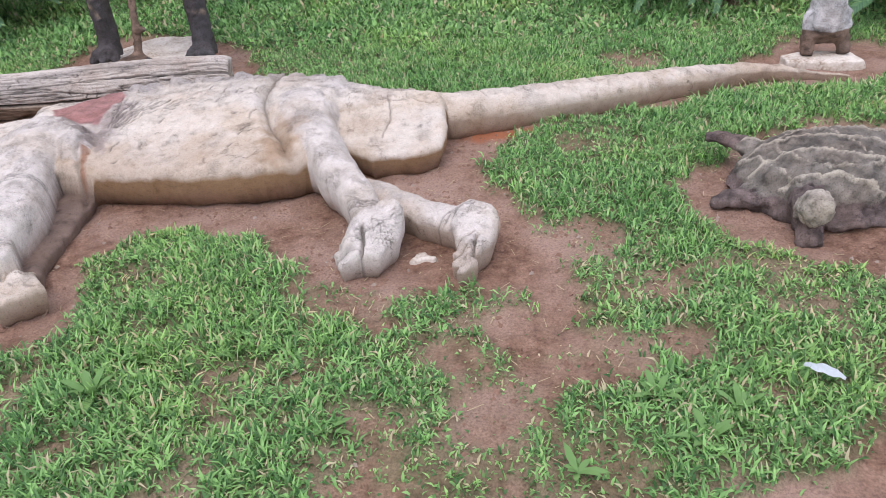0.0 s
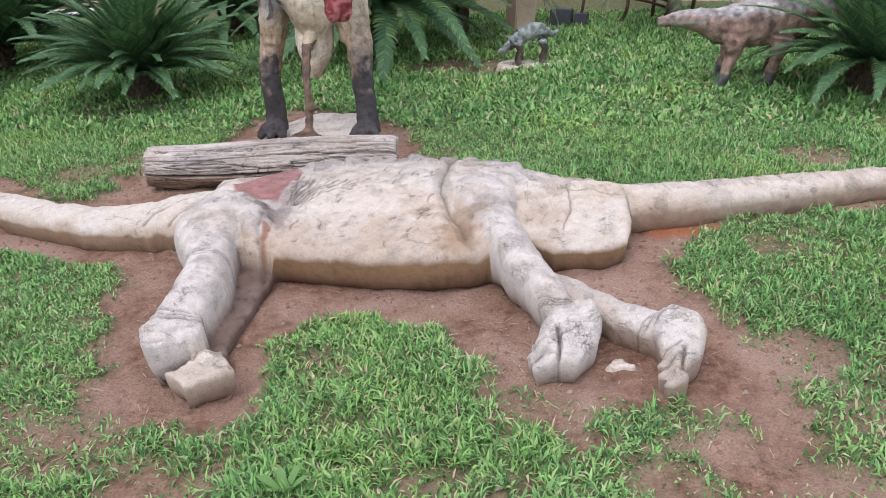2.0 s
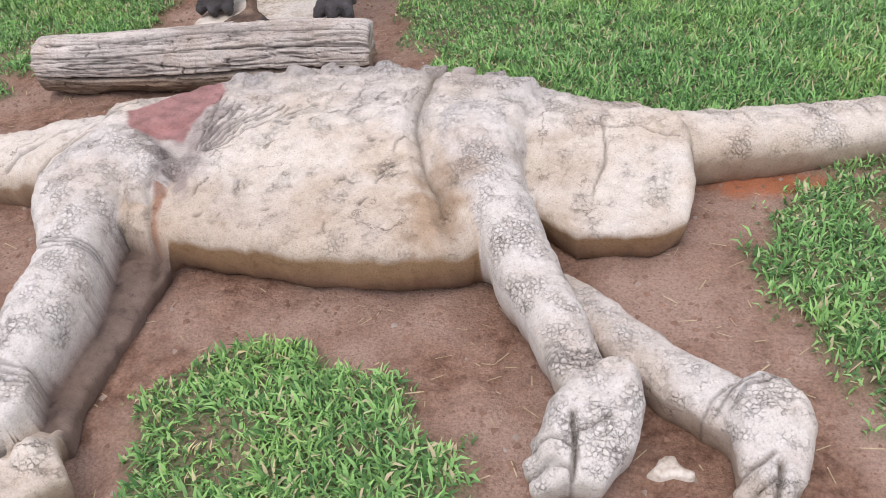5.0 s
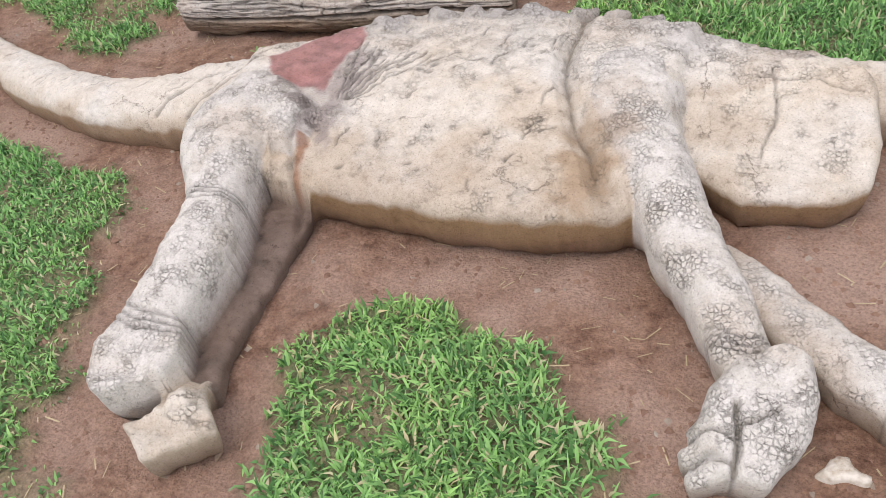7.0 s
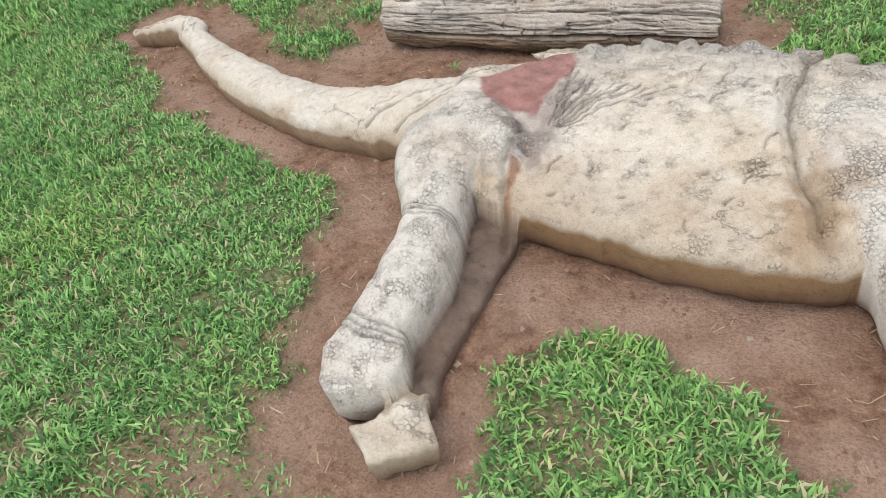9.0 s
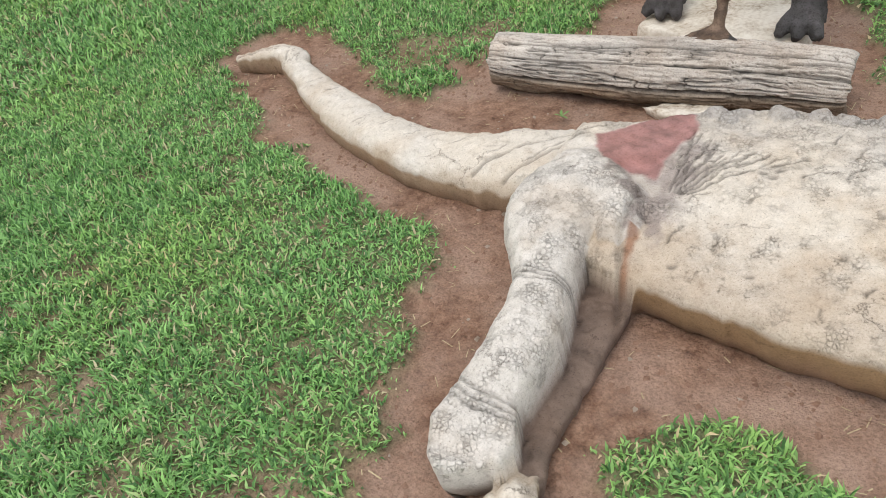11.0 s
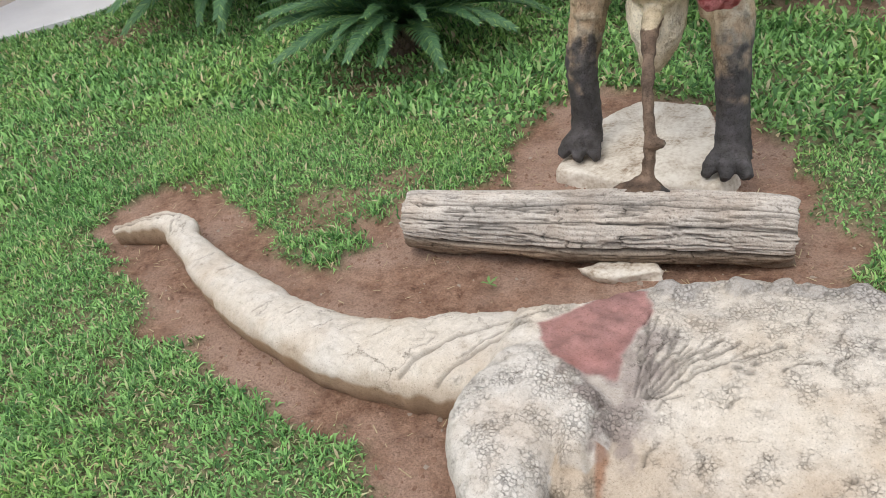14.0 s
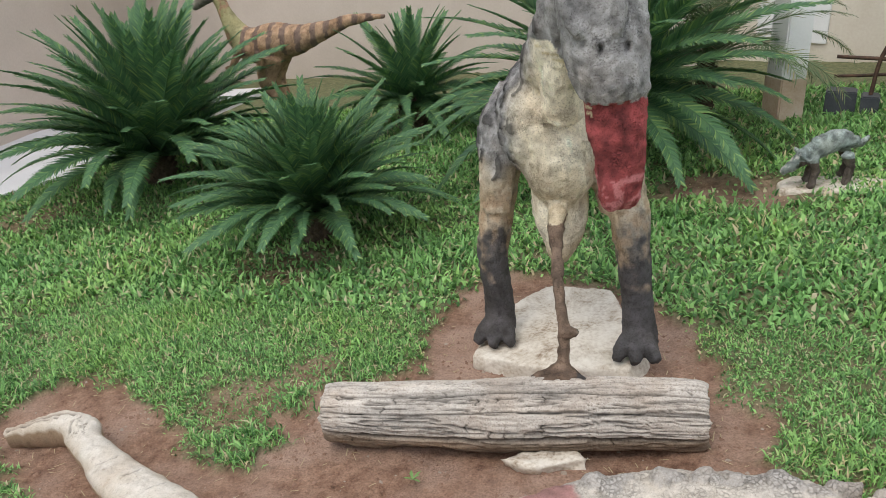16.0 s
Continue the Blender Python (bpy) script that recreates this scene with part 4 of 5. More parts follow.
# ---- meat-eating dinosaur statue ----
def carnivore():
    bm = bmesh.new()
    f = 0.045
    # hind legs: foot, shank, thigh
    for x, y, out in ((-2.285, 4.97, -1), (-1.665, 4.90, 1)):
        tube(bm, smooth_points([(x + 0.005 * out, y, f + 0.03, 0.078), (x, y + 0.02, f + 0.16, 0.066), (x - 0.01, y + 0.03, 0.42, 0.068), (x - 0.02 * out, y + 0.05, 0.60, 0.080),
                                (x - 0.05 * out, y + 0.12, 0.78, 0.092), (x - 0.12 * out, y + 0.26, 0.96, 0.11), (x - 0.20 * out, y + 0.38, 1.04, 0.13)]), 14)
        for a in (-0.55, 0.0, 0.55):
            tube(bm, smooth_points([(x, y, f + 0.09, 0.05), (x + 0.09 * math.sin(a), y - 0.09 * math.cos(a), f + 0.055, 0.04),
                                    (x + 0.16 * math.sin(a), y - 0.15 * math.cos(a), f + 0.012, 0.022)]), 10)
    # belly, chest, back, neck
    ball(bm, -1.95, 4.93, 0.86, 0.155, 0.17, 0.24)
    ball(bm, -1.97, 4.98, 0.66, 0.12, 0.13, 0.22)
    ball(bm, -1.985, 4.98, 0.53, 0.07, 0.09, 0.13)
    ball(bm, -2.02, 5.06, 0.98, 0.205, 0.30, 0.25)
    ball(bm, -2.03, 5.30, 1.00, 0.22, 0.42, 0.24)
    for s in (-1, 1):
        tube(bm, smooth_points([(-2.0 + 0.15 * s, 5.16, 1.04, 0.12), (-2.0 + 0.20 * s, 5.04, 0.95, 0.105), (-2.0 + 0.235 * s, 5.00, 0.78, 0.088), (-2.0 + 0.26 * s, 4.99, 0.60, 0.07)]), 12)
    tube(bm, smooth_points([(-2.0, 5.35, 1.04, 0.19), (-1.95, 5.04, 1.14, 0.165), (-1.86, 4.80, 1.32, 0.15), (-1.76, 4.66, 1.50, 0.15)]), 16)
    # skin fold from jaw to chest
    tube(bm, smooth_points([(-1.82, 4.64, 1.34, 0.06), (-1.88, 4.74, 1.20, 0.075), (-1.90, 4.82, 1.05, 0.09)]), 10)
    # tail, lifted
    tube(bm, smooth_points([(-2.0, 5.5, 1.10, 0.19), (-2.02, 5.9, 1.12, 0.13), (-2.04, 6.4, 1.16, 0.07), (-2.05, 6.8, 1.2, 0.03)]), 14)
    # head bent down: one broad tapering form, lip, lower jaw
    tube(bm, smooth_points([(-1.82, 4.78, 1.74, 0.13), (-1.76, 4.68, 1.66, 0.155), (-1.71, 4.58, 1.54, 0.158), (-1.685, 4.52, 1.42, 0.146), (-1.67, 4.49, 1.32, 0.136),
                            (-1.66, 4.475, 1.25, 0.125), (-1.655, 4.47, 1.20, 0.112)]), 24)
    tube(bm, [(-1.77, 4.50, 1.215, 0.020), (-1.73, 4.42, 1.205, 0.022), (-1.66, 4.375, 1.20, 0.023), (-1.59, 4.41, 1.205, 0.022), (-1.545, 4.48, 1.215, 0.020)], 8)
    tube(bm, smooth_points([(-1.80, 4.70, 1.42, 0.09), (-1.745, 4.61, 1.29, 0.075), (-1.68, 4.56, 1.20, 0.05)]), 12)
    for s in (-1, 1):
        tube(bm, smooth_points([(-1.71 + 0.09 * s, 4.44, 1.66, 0.03), (-1.70 + 0.085 * s, 4.40, 1.52, 0.028), (-1.68 + 0.06 * s, 4.37, 1.40, 0.018)]), 8)
    # hanging flesh in the jaws
    tube(bm, smooth_points([(-1.65, 4.47, 1.20, 0.105), (-1.65, 4.46, 1.10, 0.102), (-1.645, 4.46, 1.0, 0.092), (-1.65, 4.46, 0.90, 0.080), (-1.65, 4.46, 0.83, 0.066), (-1.655, 4.46, 0.80, 0.045)]), 14, 0.55)
    ball(bm, -1.67, 4.42, 0.86, 0.05, 0.03, 0.06)
    # prop from the breastbone to the log
    tube(bm, smooth_points([(-1.955, 4.86, 0.66, 0.045), (-1.935, 4.68, 0.60, 0.028), (-1.91, 4.56, 0.46, 0.022), (-1.885, 4.48, 0.36, 0.024), (-1.885, 4.44, 0.25, 0.026), (-1.895, 4.43, 0.20, 0.05)]), 10)
    ball(bm, -1.86, 4.46, 0.36, 0.035, 0.03, 0.02)
    for a in range(6):
        q = a * 1.05
        tube(bm, [(-1.895, 4.42, 0.215, 0.03), (-1.895 + 0.06 * math.cos(q) * 1.3, 4.39 + 0.05 * math.sin(q), 0.20, 0.022), (-1.895 + 0.10 * math.cos(q) * 1.3, 4.39 + 0.07 * math.sin(q), 0.175, 0.013)], 8)
    me = sculpt(bm, 0.009, 3, 0.009, 42.0, 9)
    co = coords(me)
    x, y, z = co.T
    # stretched hide: shallow upright folds on flank and chest, sunken nostrils
    fold = fbm(x * 22, y * 22, z * 5, 94)
    co[:, 0] += 0.012 * fold * (z > 0.5)
    co[:, 1] += 0.016 * fold * (z > 0.5)
    pit = np.minimum(np.hypot(x + 1.675, (z - 1.36) * 0.5), np.hypot(x + 1.595, (z - 1.36) * 0.5))
    hole = (y < 4.45) * (1 - blend(0.004, 0.012, pit))
    co[:, 1] += 0.02 * hole
    me.vertices.foreach_set("co", co.astype(np.float32).ravel())
    n1, n2 = fbm(x * 9, y * 9, z * 9, 90), fbm(x * 34, y * 34, z * 34, 91, 5)
    cream, grey, brown, black = np.array([0.74, 0.675, 0.53]), np.array([0.25, 0.245, 0.24]), np.array([0.22, 0.145, 0.085]), np.array([0.045, 0.046, 0.052])
    col = np.tile(cream, (len(z), 1)) * (1 + 0.35 * n2)[:, None]
    w = blend(0.35, 0.62, 0.5 + 0.5 * n1) * blend(1.15, 0.6, z) * 0.6
    col = col + (np.array([0.38, 0.28, 0.15]) - col) * w[:, None]
    back = blend(-0.03, 0.09, np.maximum(-(x + 2.06) * 1.1, (y - 5.1) * 0.7) + 0.08 * n1 + 0.4 * (z - 1.05) * (z > 1.05) + 0.3 * (z > 1.36)) * blend(0.66, 0.92, z + 0.15 * n1)
    headz = ((y < 4.70) & (z > 1.175) & (x > -1.80 - 0.5 * (z - 1.2))) | ((z > 1.45) & (y < 4.9))
    back = np.maximum(back, headz * 1.0)
    col = col + (grey * (1 + 0.9 * n2 + 0.5 * n1)[:, None] - col) * back[:, None]
    leg = ((np.abs(x + 2.265) < 0.20) | (np.abs(x + 1.665) < 0.2)) & (z < 0.86) & (np.abs(x + 1.97) > 0.14)
    wl = leg * blend(0.95, 0.6, z + 0.4 * n1) * (0.55 + 0.45 * blend(-0.15, 0.15, n2))
    col = col + (brown * (1 + 0.8 * n2)[:, None] - col) * (0.8 * wl)[:, None]
    wb = leg * blend(0.56, 0.40, z + 0.34 * n1 + 0.12 * n2)
    col = col + (black * (1 + 0.9 * n2)[:, None] - col) * (0.93 * wb)[:, None]
    flesh = (y < 4.62) & (z < 1.188) & (z > 0.7) & (x > -1.79)
    col = np.where(flesh[:, None], np.array([0.26, 0.055, 0.055]) * (1 + 0.9 * n2 + 0.5 * n1)[:, None], col)
    pink = flesh & (z < 0.93) & (n2 > 0.05)
    col = np.where(pink[:, None], np.array([0.42, 0.15, 0.15]), col)
    prop = (y < 4.84) & (z < 0.64) & (np.abs(x + 1.9) < 0.12) & ~leg
    col = np.where(prop[:, None], np.array([0.15, 0.105, 0.075]) * (1 + n2)[:, None], col)
    lip = headz & (z < 1.225) & (y < 4.5)
    col = np.where((lip & (np.sin(x * 150) > -0.3))[:, None], np.array([0.33, 0.32, 0.31]), col)
    teeth = (np.abs(z - 1.215 - (y - 4.50) * 0.7) < 0.016) & (x < -1.72) & (y < 4.68)
    col = np.where((teeth & (np.sin(z * 260) > 0))[:, None], np.array([0.6, 0.52, 0.33]), col)
    col = col * (1 + 0.35 * fold)[:, None] * (1 - 0.85 * hole)[:, None]
    spots = (value_noise(x * 34, y * 34, z * 22, 93) > 0.40) & (back > 0.5) & ~headz
    col = np.where(spots[:, None], col * 0.35, col)
    paint(me, np.clip(col, 0.01, 0.85))
    # scutes stand proud of the back, the snout is wrinkled, and the trunk leans back over the hips
    wrinkle = headz * np.sin(z * 190 + 5 * n1 + 3 * np.sin(x * 40))
    lift = 0.008 * spots + 0.0012 * wrinkle * (y < 4.62)
    lean = blend(0.40, 0.70, z)
    co = np.stack([x - 0.6 * lift - 0.02 * lean, y - lift + 0.085 * lean, z + 0.02 * lean], -1)
    me.vertices.foreach_set("co", co.astype(np.float32).ravel())
    me.update()
    ob = part("dinosaur_statue", me, M_STATUE)
    ob.matrix_world = SLOPE
    tagged(ob, "grey and cream meat-eating dinosaur standing with red flesh in jaws", "statue")


carnivore()

# ---- turtle statue ----
def turtle():
    bm = bmesh.new()
    ball(bm, 0, 0, 0.05, 0.43, 0.34, 0.16)
    ball(bm, 0, 0, 0.03, 0.46, 0.37, 0.05)
    ball(bm, -0.05, -0.05, 0.02, 0.38, 0.36, 0.06)
    tube(bm, smooth_points([(-0.24, -0.22, 0.06, 0.075), (-0.28, -0.34, 0.09, 0.06), (-0.29, -0.43, 0.12, 0.055)]), 12)
    ball(bm, -0.29, -0.45, 0.125, 0.066, 0.07, 0.064)
    tube(bm, smooth_points([(-0.24, -0.30, 0.03, 0.06), (-0.29, -0.43, 0.02, 0.05), (-0.295, -0.48, -0.01, 0.045)]), 10, 0.6)
    tube(bm, smooth_points([(-0.30, -0.18, 0.04, 0.08), (-0.42, -0.12, 0.05, 0.07), (-0.56, -0.08, 0.02, 0.04)]), 12, 0.45)
    tube(bm, smooth_points([(-0.25, 0.2, 0.09, 0.08), (-0.36, 0.3, 0.12, 0.06), (-0.46, 0.36, 0.12, 0.035)]), 12, 0.4)
    tube(bm, smooth_points([(0.25, -0.25, 0.03, 0.08), (0.36, -0.36, 0.03, 0.06), (0.46, -0.42, 0.01, 0.03)]), 12, 0.5)
    me = sculpt(bm, 0.010, 2, 0.022, 26.0, 11)
    co = coords(me)
    x, y, z = co.T
    n1, n2 = fbm(x * 10, y * 10, z * 10, 95), fbm(x * 30, y * 30, z * 30, 96)
    shell = (z > 0.075) & ((x / 0.46) ** 2 + (y / 0.37) ** 2 < 1.0) & ~((y < -0.25) & (np.abs(x + 0.28) < 0.1))
    # raised ribs between the scutes
    ring = np.abs(np.sqrt((x / 0.43) ** 2 + (y / 0.34) ** 2) - 0.62)
    ribs = np.minimum(np.minimum(ring + 0.02, np.abs(np.sin(y * 21 + 2.2 * np.sin(x * 5))) * 0.16), np.abs(np.sin(x * 9 + 3 * y)) * 0.5 + 0.012)
    line = shell * (1 - blend(0.015, 0.04, ribs + 0.03 * n2)) * (z > 0.09)
    co[:, 2] += line * 0.008
    me.vertices.foreach_set("co", co.ravel())
    col = np.tile(np.array([0.135, 0.105, 0.095]), (len(z), 1)) * (1 + 1.1 * n2)[:, None]
    col = np.where(shell[:, None], np.array([0.165, 0.15, 0.125]) * (1 + 0.9 * n2 + 0.4 * n1)[:, None], col)
    col = col + (np.array([0.52, 0.48, 0.38]) - col) * (line * 0.75)[:, None]
    headm = (y < -0.375) & (z > 0.07) & (np.abs(x + 0.29) < 0.1)
    col = np.where(headm[:, None], np.array([0.36, 0.33, 0.27]) * (1 + 1.0 * n2)[:, None], col)
    paint(me, np.clip(col, 0.01, 0.8))
    ob = part("turtle_statue", me, M_STATUE)
    ob.matrix_world = SLOPE @ Matrix.Translation((1.43, 2.95, -0.03)) @ Matrix.Rotation(radians(4), 4, 'Z') @ Matrix.Diagonal((0.95, 0.86, 1.12, 1))
    tagged(ob, "dark brown cement turtle with pale ribbed shell on soil", "statue")


turtle()

# ---- small horned statue on a white plate ----
def small_statue():
    bm = bmesh.new()
    tube(bm, smooth_points([(-0.31, 0, 0.08, 0.025), (-0.22, 0, 0.14, 0.045), (-0.10, 0, 0.22, 0.068), (0.03, 0.02, 0.28, 0.08), (0.14, 0.05, 0.28, 0.07), (0.21, 0.08, 0.24, 0.04),
                            (0.28, 0.11, 0.23, 0.025), (0.34, 0.14, 0.27, 0.012)]), 12)
    for x, y in ((-0.12, -0.07), (-0.10, 0.09), (0.13, -0.04), (0.16, 0.13)):
        tube(bm, [(x, y, 0.20, 0.05), (x + 0.03, y, 0.10, 0.032), (x, y, -0.02, 0.03), (x - 0.02, y, -0.03, 0.036)], 8)
    for s in (-1, 1):
        tube(bm, [(-0.16, 0.04 * s, 0.19, 0.025), (-0.20, 0.08 * s, 0.24, 0.012)], 6)
    for k in range(5):
        ball(bm, -0.08 + 0.07 * k, 0.0, 0.30 + 0.02 * math.sin(k), 0.03, 0.02, 0.035)
    me = sculpt(bm, 0.009, 2, 0.012, 30.0, 13)
    x, y, z = coords(me).T
    n2 = fbm(x * 30, y * 30, z * 30, 97)
    col = np.array([0.27, 0.32, 0.30]) * (1 + 1.1 * n2)[:, None]
    col = np.where(((z < 0.17) & (x > -0.2))[:, None], np.array([0.11, 0.09, 0.075]) * (1 + n2)[:, None], col)
    col = np.where(((x < -0.2) & (n2 > 0.02))[:, None], np.array([0.50, 0.49, 0.46]), col)
    paint(me, np.clip(col, 0.01, 0.8))
    ob = part("dinosaur_statue", me, M_STATUE)
    ob.matrix_world = SLOPE @ Matrix.Translation((-0.77, 7.05, 0.035)) @ Matrix.Rotation(radians(12), 4, 'Z') @ Matrix.Scale(0.84, 4)
    tagged(ob, "small grey-green armoured dinosaur with head down on white plate", "statue")


small_statue()
slab_stone("base_plate", [(-0.30, -0.13), (0.1, -0.15), (0.34, -0.12), (0.36, 0.12), (-0.2, 0.15), (-0.30, 0.05)], 0.010, (-0.74, 7.07, 0), "flat white cement plate under the small dinosaur", "plinth", 6, 0.01)

# ---- low long-snouted statue beside the cycad ----
def long_snout_statue():
    bm = bmesh.new()
    tube(bm, smooth_points([(0.0, 0, 0.50, 0.035), (0.14, 0.0, 0.51, 0.055), (0.30, 0.0, 0.50, 0.085), (0.46, 0.02, 0.45, 0.13), (0.70, 0.06, 0.45, 0.17), (0.98, 0.12, 0.48, 0.17), (1.25, 0.2, 0.52, 0.12),
                            (1.6, 0.3, 0.55, 0.07), (1.95, 0.4, 0.56, 0.03)]), 14)
    for x, y in ((0.48, -0.08), (0.80, -0.08), (0.52, 0.2), (0.9, 0.25)):
        tube(bm, smooth_points([(x + 0.06, y, 0.38, 0.09), (x + 0.04, y, 0.24, 0.05), (x, y, 0.1, 0.04), (x - 0.02, y, 0.0, 0.045)]), 10)
        for a in (-0.4, 0.4):
            tube(bm, [(x - 0.02, y, 0.04, 0.04), (x - 0.09, y + 0.09 * math.sin(a), 0.0, 0.02)], 8)
    me = sculpt(bm, 0.013, 3, 0.02, 20.0, 15)
    x, y, z = coords(me).T
    n1, n2 = fbm(x * 9, y * 9, z * 9, 98), fbm(x * 30, y * 30, z * 30, 99)
    col = np.array([0.34, 0.24, 0.19]) * (1 + 0.8 * n2 + 0.4 * n1)[:, None]
    top = blend(0.50, 0.56, z + 0.05 * n1)
    col = col + (np.array([0.36, 0.345, 0.33]) * (1 + n2)[:, None] - col) * top[:, None]
    col = np.where((z < 0.13)[:, None], np.array([0.12, 0.12, 0.12]) * (1 + n2)[:, None], col)
    lipline = (np.abs(z - 0.495) < 0.014) & (x < 0.32)
    col = np.where(lipline[:, None], np.array([0.42, 0.38, 0.33]), col)
    paint(me, np.clip(col, 0.01, 0.8))
    ob = part("dinosaur_statue", me, M_STATUE)
    ob.matrix_world = SLOPE @ Matrix.Translation((0.20, 6.22, -0.03)) @ Matrix.Rotation(radians(4), 4, 'Z')
    tagged(ob, "rusty brown and grey crocodile-snouted dinosaur standing on lawn", "statue")


long_snout_statue()

# ---- hatchling on a white plinth ----
def hatchling():
    bm = bmesh.new()
    tube(bm, smooth_points([(0, 0, 0.13, 0.09), (0, 0, 0.20, 0.10), (0.0, 0, 0.30, 0.085), (-0.02, -0.02, 0.38, 0.06), (-0.01, -0.05, 0.43, 0.03)]), 14)
    for s in (-1, 1):
        tube(bm, smooth_points([(0.06 * s, -0.01, 0.16, 0.055), (0.085 * s, -0.03, 0.09, 0.038), (0.09 * s, -0.06, 0.03, 0.03)]), 10)
        tube(bm, [(0.08 * s, 0.0, 0.26, 0.03), (0.105 * s, -0.02, 0.17, 0.02)], 8)
    ball(bm, 0, 0.02, 0.13, 0.09, 0.08, 0.06)
    me = sculpt(bm, 0.009, 2, 0.012, 30.0, 17)
    x, y, z = coords(me).T
    n2 = fbm(x * 30, y * 30, z * 30, 100)
    col = np.where((z > 0.17)[:, None], np.array([0.50, 0.50, 0.50]) * (1 + 0.7 * n2)[:, None], np.array([0.17, 0.12, 0.09]) * (1 + n2)[:, None])
    paint(me, np.clip(col, 0.01, 0.8))
    ob = part("dinosaur_statue", me, M_STATUE)
    ob.matrix_world = SLOPE @ Matrix.Translation((1.99, 4.56, -0.01)) @ Matrix.Diagonal((1.15, 1.1, 1, 1))
    tagged(ob, "small grey hatchling dinosaur on brown legs on a plinth", "statue")


hatchling()
slab_stone("plinth", [(-0.20, -0.08), (0.05, -0.12), (0.22, -0.12), (0.20, 0.05), (0.0, 0.10), (-0.2, 0.04)], 0.018, (1.96, 4.50, 0), "thin ragged white cement plinth on soil", "plinth", 7, 0.012)

# ---- striped raptor behind the cycads ----
def raptor():
    bm = bmesh.new()
    tube(bm, smooth_points([(0.42, 0, 1.02, 0.17), (0.62, 0, 1.05, 0.18), (0.9, 0, 1.08, 0.13), (1.2, 0, 1.16, 0.08), (1.5, 0, 1.24, 0.05), (1.85, 0, 1.27, 0.02)]), 14)
    tube(bm, smooth_points([(0.50, 0, 1.0, 0.17), (0.28, 0, 1.06, 0.15), (0.14, 0, 1.22, 0.09), (0.06, 0, 1.40, 0.065), (0.0, 0, 1.50, 0.07)]), 14)
    tube(bm, smooth_points([(0.04, 0, 1.50, 0.075), (-0.08, 0, 1.47, 0.07), (-0.20, 0, 1.40, 0.05), (-0.27, 0, 1.36, 0.035)]), 12)
    for s in (-1, 1):
        tube(bm, smooth_points([(0.60, 0.10 * s, 0.95, 0.15), (0.54, 0.11 * s, 0.70, 0.09), (0.66, 0.11 * s, 0.42, 0.05), (0.60, 0.11 * s, 0.1, 0.04), (0.56, 0.11 * s, -0.03, 0.05)]), 10)
        tube(bm, smooth_points([(0.25, 0.10 * s, 1.0, 0.05), (0.16, 0.12 * s, 0.85, 0.03), (0.08, 0.12 * s, 0.84, 0.02)]), 8)
    me = sculpt(bm, 0.016, 3, 0.012, 16.0, 19)
    x, y, z = coords(me).T
    n1, n2 = fbm(x * 8, y * 8, z * 8, 101), fbm(x * 30, y * 30, z * 30, 102)
    col = np.array([0.40, 0.26, 0.16]) * (1 + 0.6 * n2)[:, None]
    stripe = (np.sin(x * 42 + 2 * n1) > 0.35) & (z > 0.95) & (x > 0.2)
    col = np.where(stripe[:, None], np.array([0.19, 0.13, 0.10]), col)
    col = np.where((x < 0.02)[:, None], np.array([0.22, 0.20, 0.17]) * (1 + n2)[:, None], col)
    col = np.where(((x < 0.3) & (z > 1.0) & (x > 0.0) & (n1 < 0.1))[:, None], np.array([0.36, 0.33, 0.17]), col)
    paint(me, np.clip(col, 0.01, 0.8))
    ob = part("dinosaur_statue", me, M_STATUE)
    ob.matrix_world = Matrix.Translation(SLOPE @ Vector((-5.84, 8.3, -0.04))) @ Matrix.Rotation(radians(6), 4, 'Z') @ Matrix.Diagonal((0.86, 1, 1, 1))
    tagged(ob, "brown striped raptor statue standing behind dark green cycads", "statue")


raptor()

# ---- cycads ----
def frond_mesh(name, length, droop, leaflets, leaf_len, leaf_w, seed, material, vee=0.55):
    """An arching rachis with narrow leaflets on both sides, growing along +x from the origin."""
    rng = np.random.default_rng(seed)
    s = np.linspace(0, 1, 14)
    ang = radians(8) - droop * s ** 1.5
    step = length / 13
    cx = np.concatenate([[0], np.cumsum(np.cos(ang[:-1]) * step)])
    cz = np.concatenate([[0], np.cumsum(np.sin(ang[:-1]) * step)])
    bm = bmesh.new()
    tube(bm, [(a, 0, b, 0.0085 * (1 - 0.8 * q)) for a, b, q in zip(cx, cz, s)], 5, cap=False)
    for side in (-1, 1):
        for k in range(leaflets):
            q = 0.10 + 0.90 * (k + rng.uniform(-0.2, 0.2)) / leaflets
            q = min(max(q, 0), 1)
            p = Vector((np.interp(q, s, cx), 0, np.interp(q, s, cz)))
            a = np.interp(q, s, ang)
            fwd, up = Vector((math.cos(a), 0, math.sin(a))), Vector((-math.sin(a), 0, math.cos(a)))
            ln = leaf_len * (0.35 + 0.65 * math.sin(math.pi * min(q * 0.95 + 0.12, 1))) * rng.uniform(0.85, 1.1)
            d = (Vector((0, side, 0)) * 0.85 + fwd * (0.75 + 0.45 * q) + up * (vee * (1 - 0.5 * q) + rng.uniform(-0.12, 0.12))).normalized()
            w = fwd * (leaf_w * 0.5)
            mid = p + d * ln * 0.55
            tip = p + d * ln - up * ln * 0.14
            v1, v2, v3, v4, v5 = (bm.verts.new(c) for c in (p - w, p + w, mid + w * 0.9, mid - w * 0.9, tip))
            bm.faces.new((v1, v2, v3, v4))
            bm.faces.new((v4, v3, v5))
    me = mesh_of(bm, name)
    me.materials.append(material)
    me.shade_smooth()
    return me


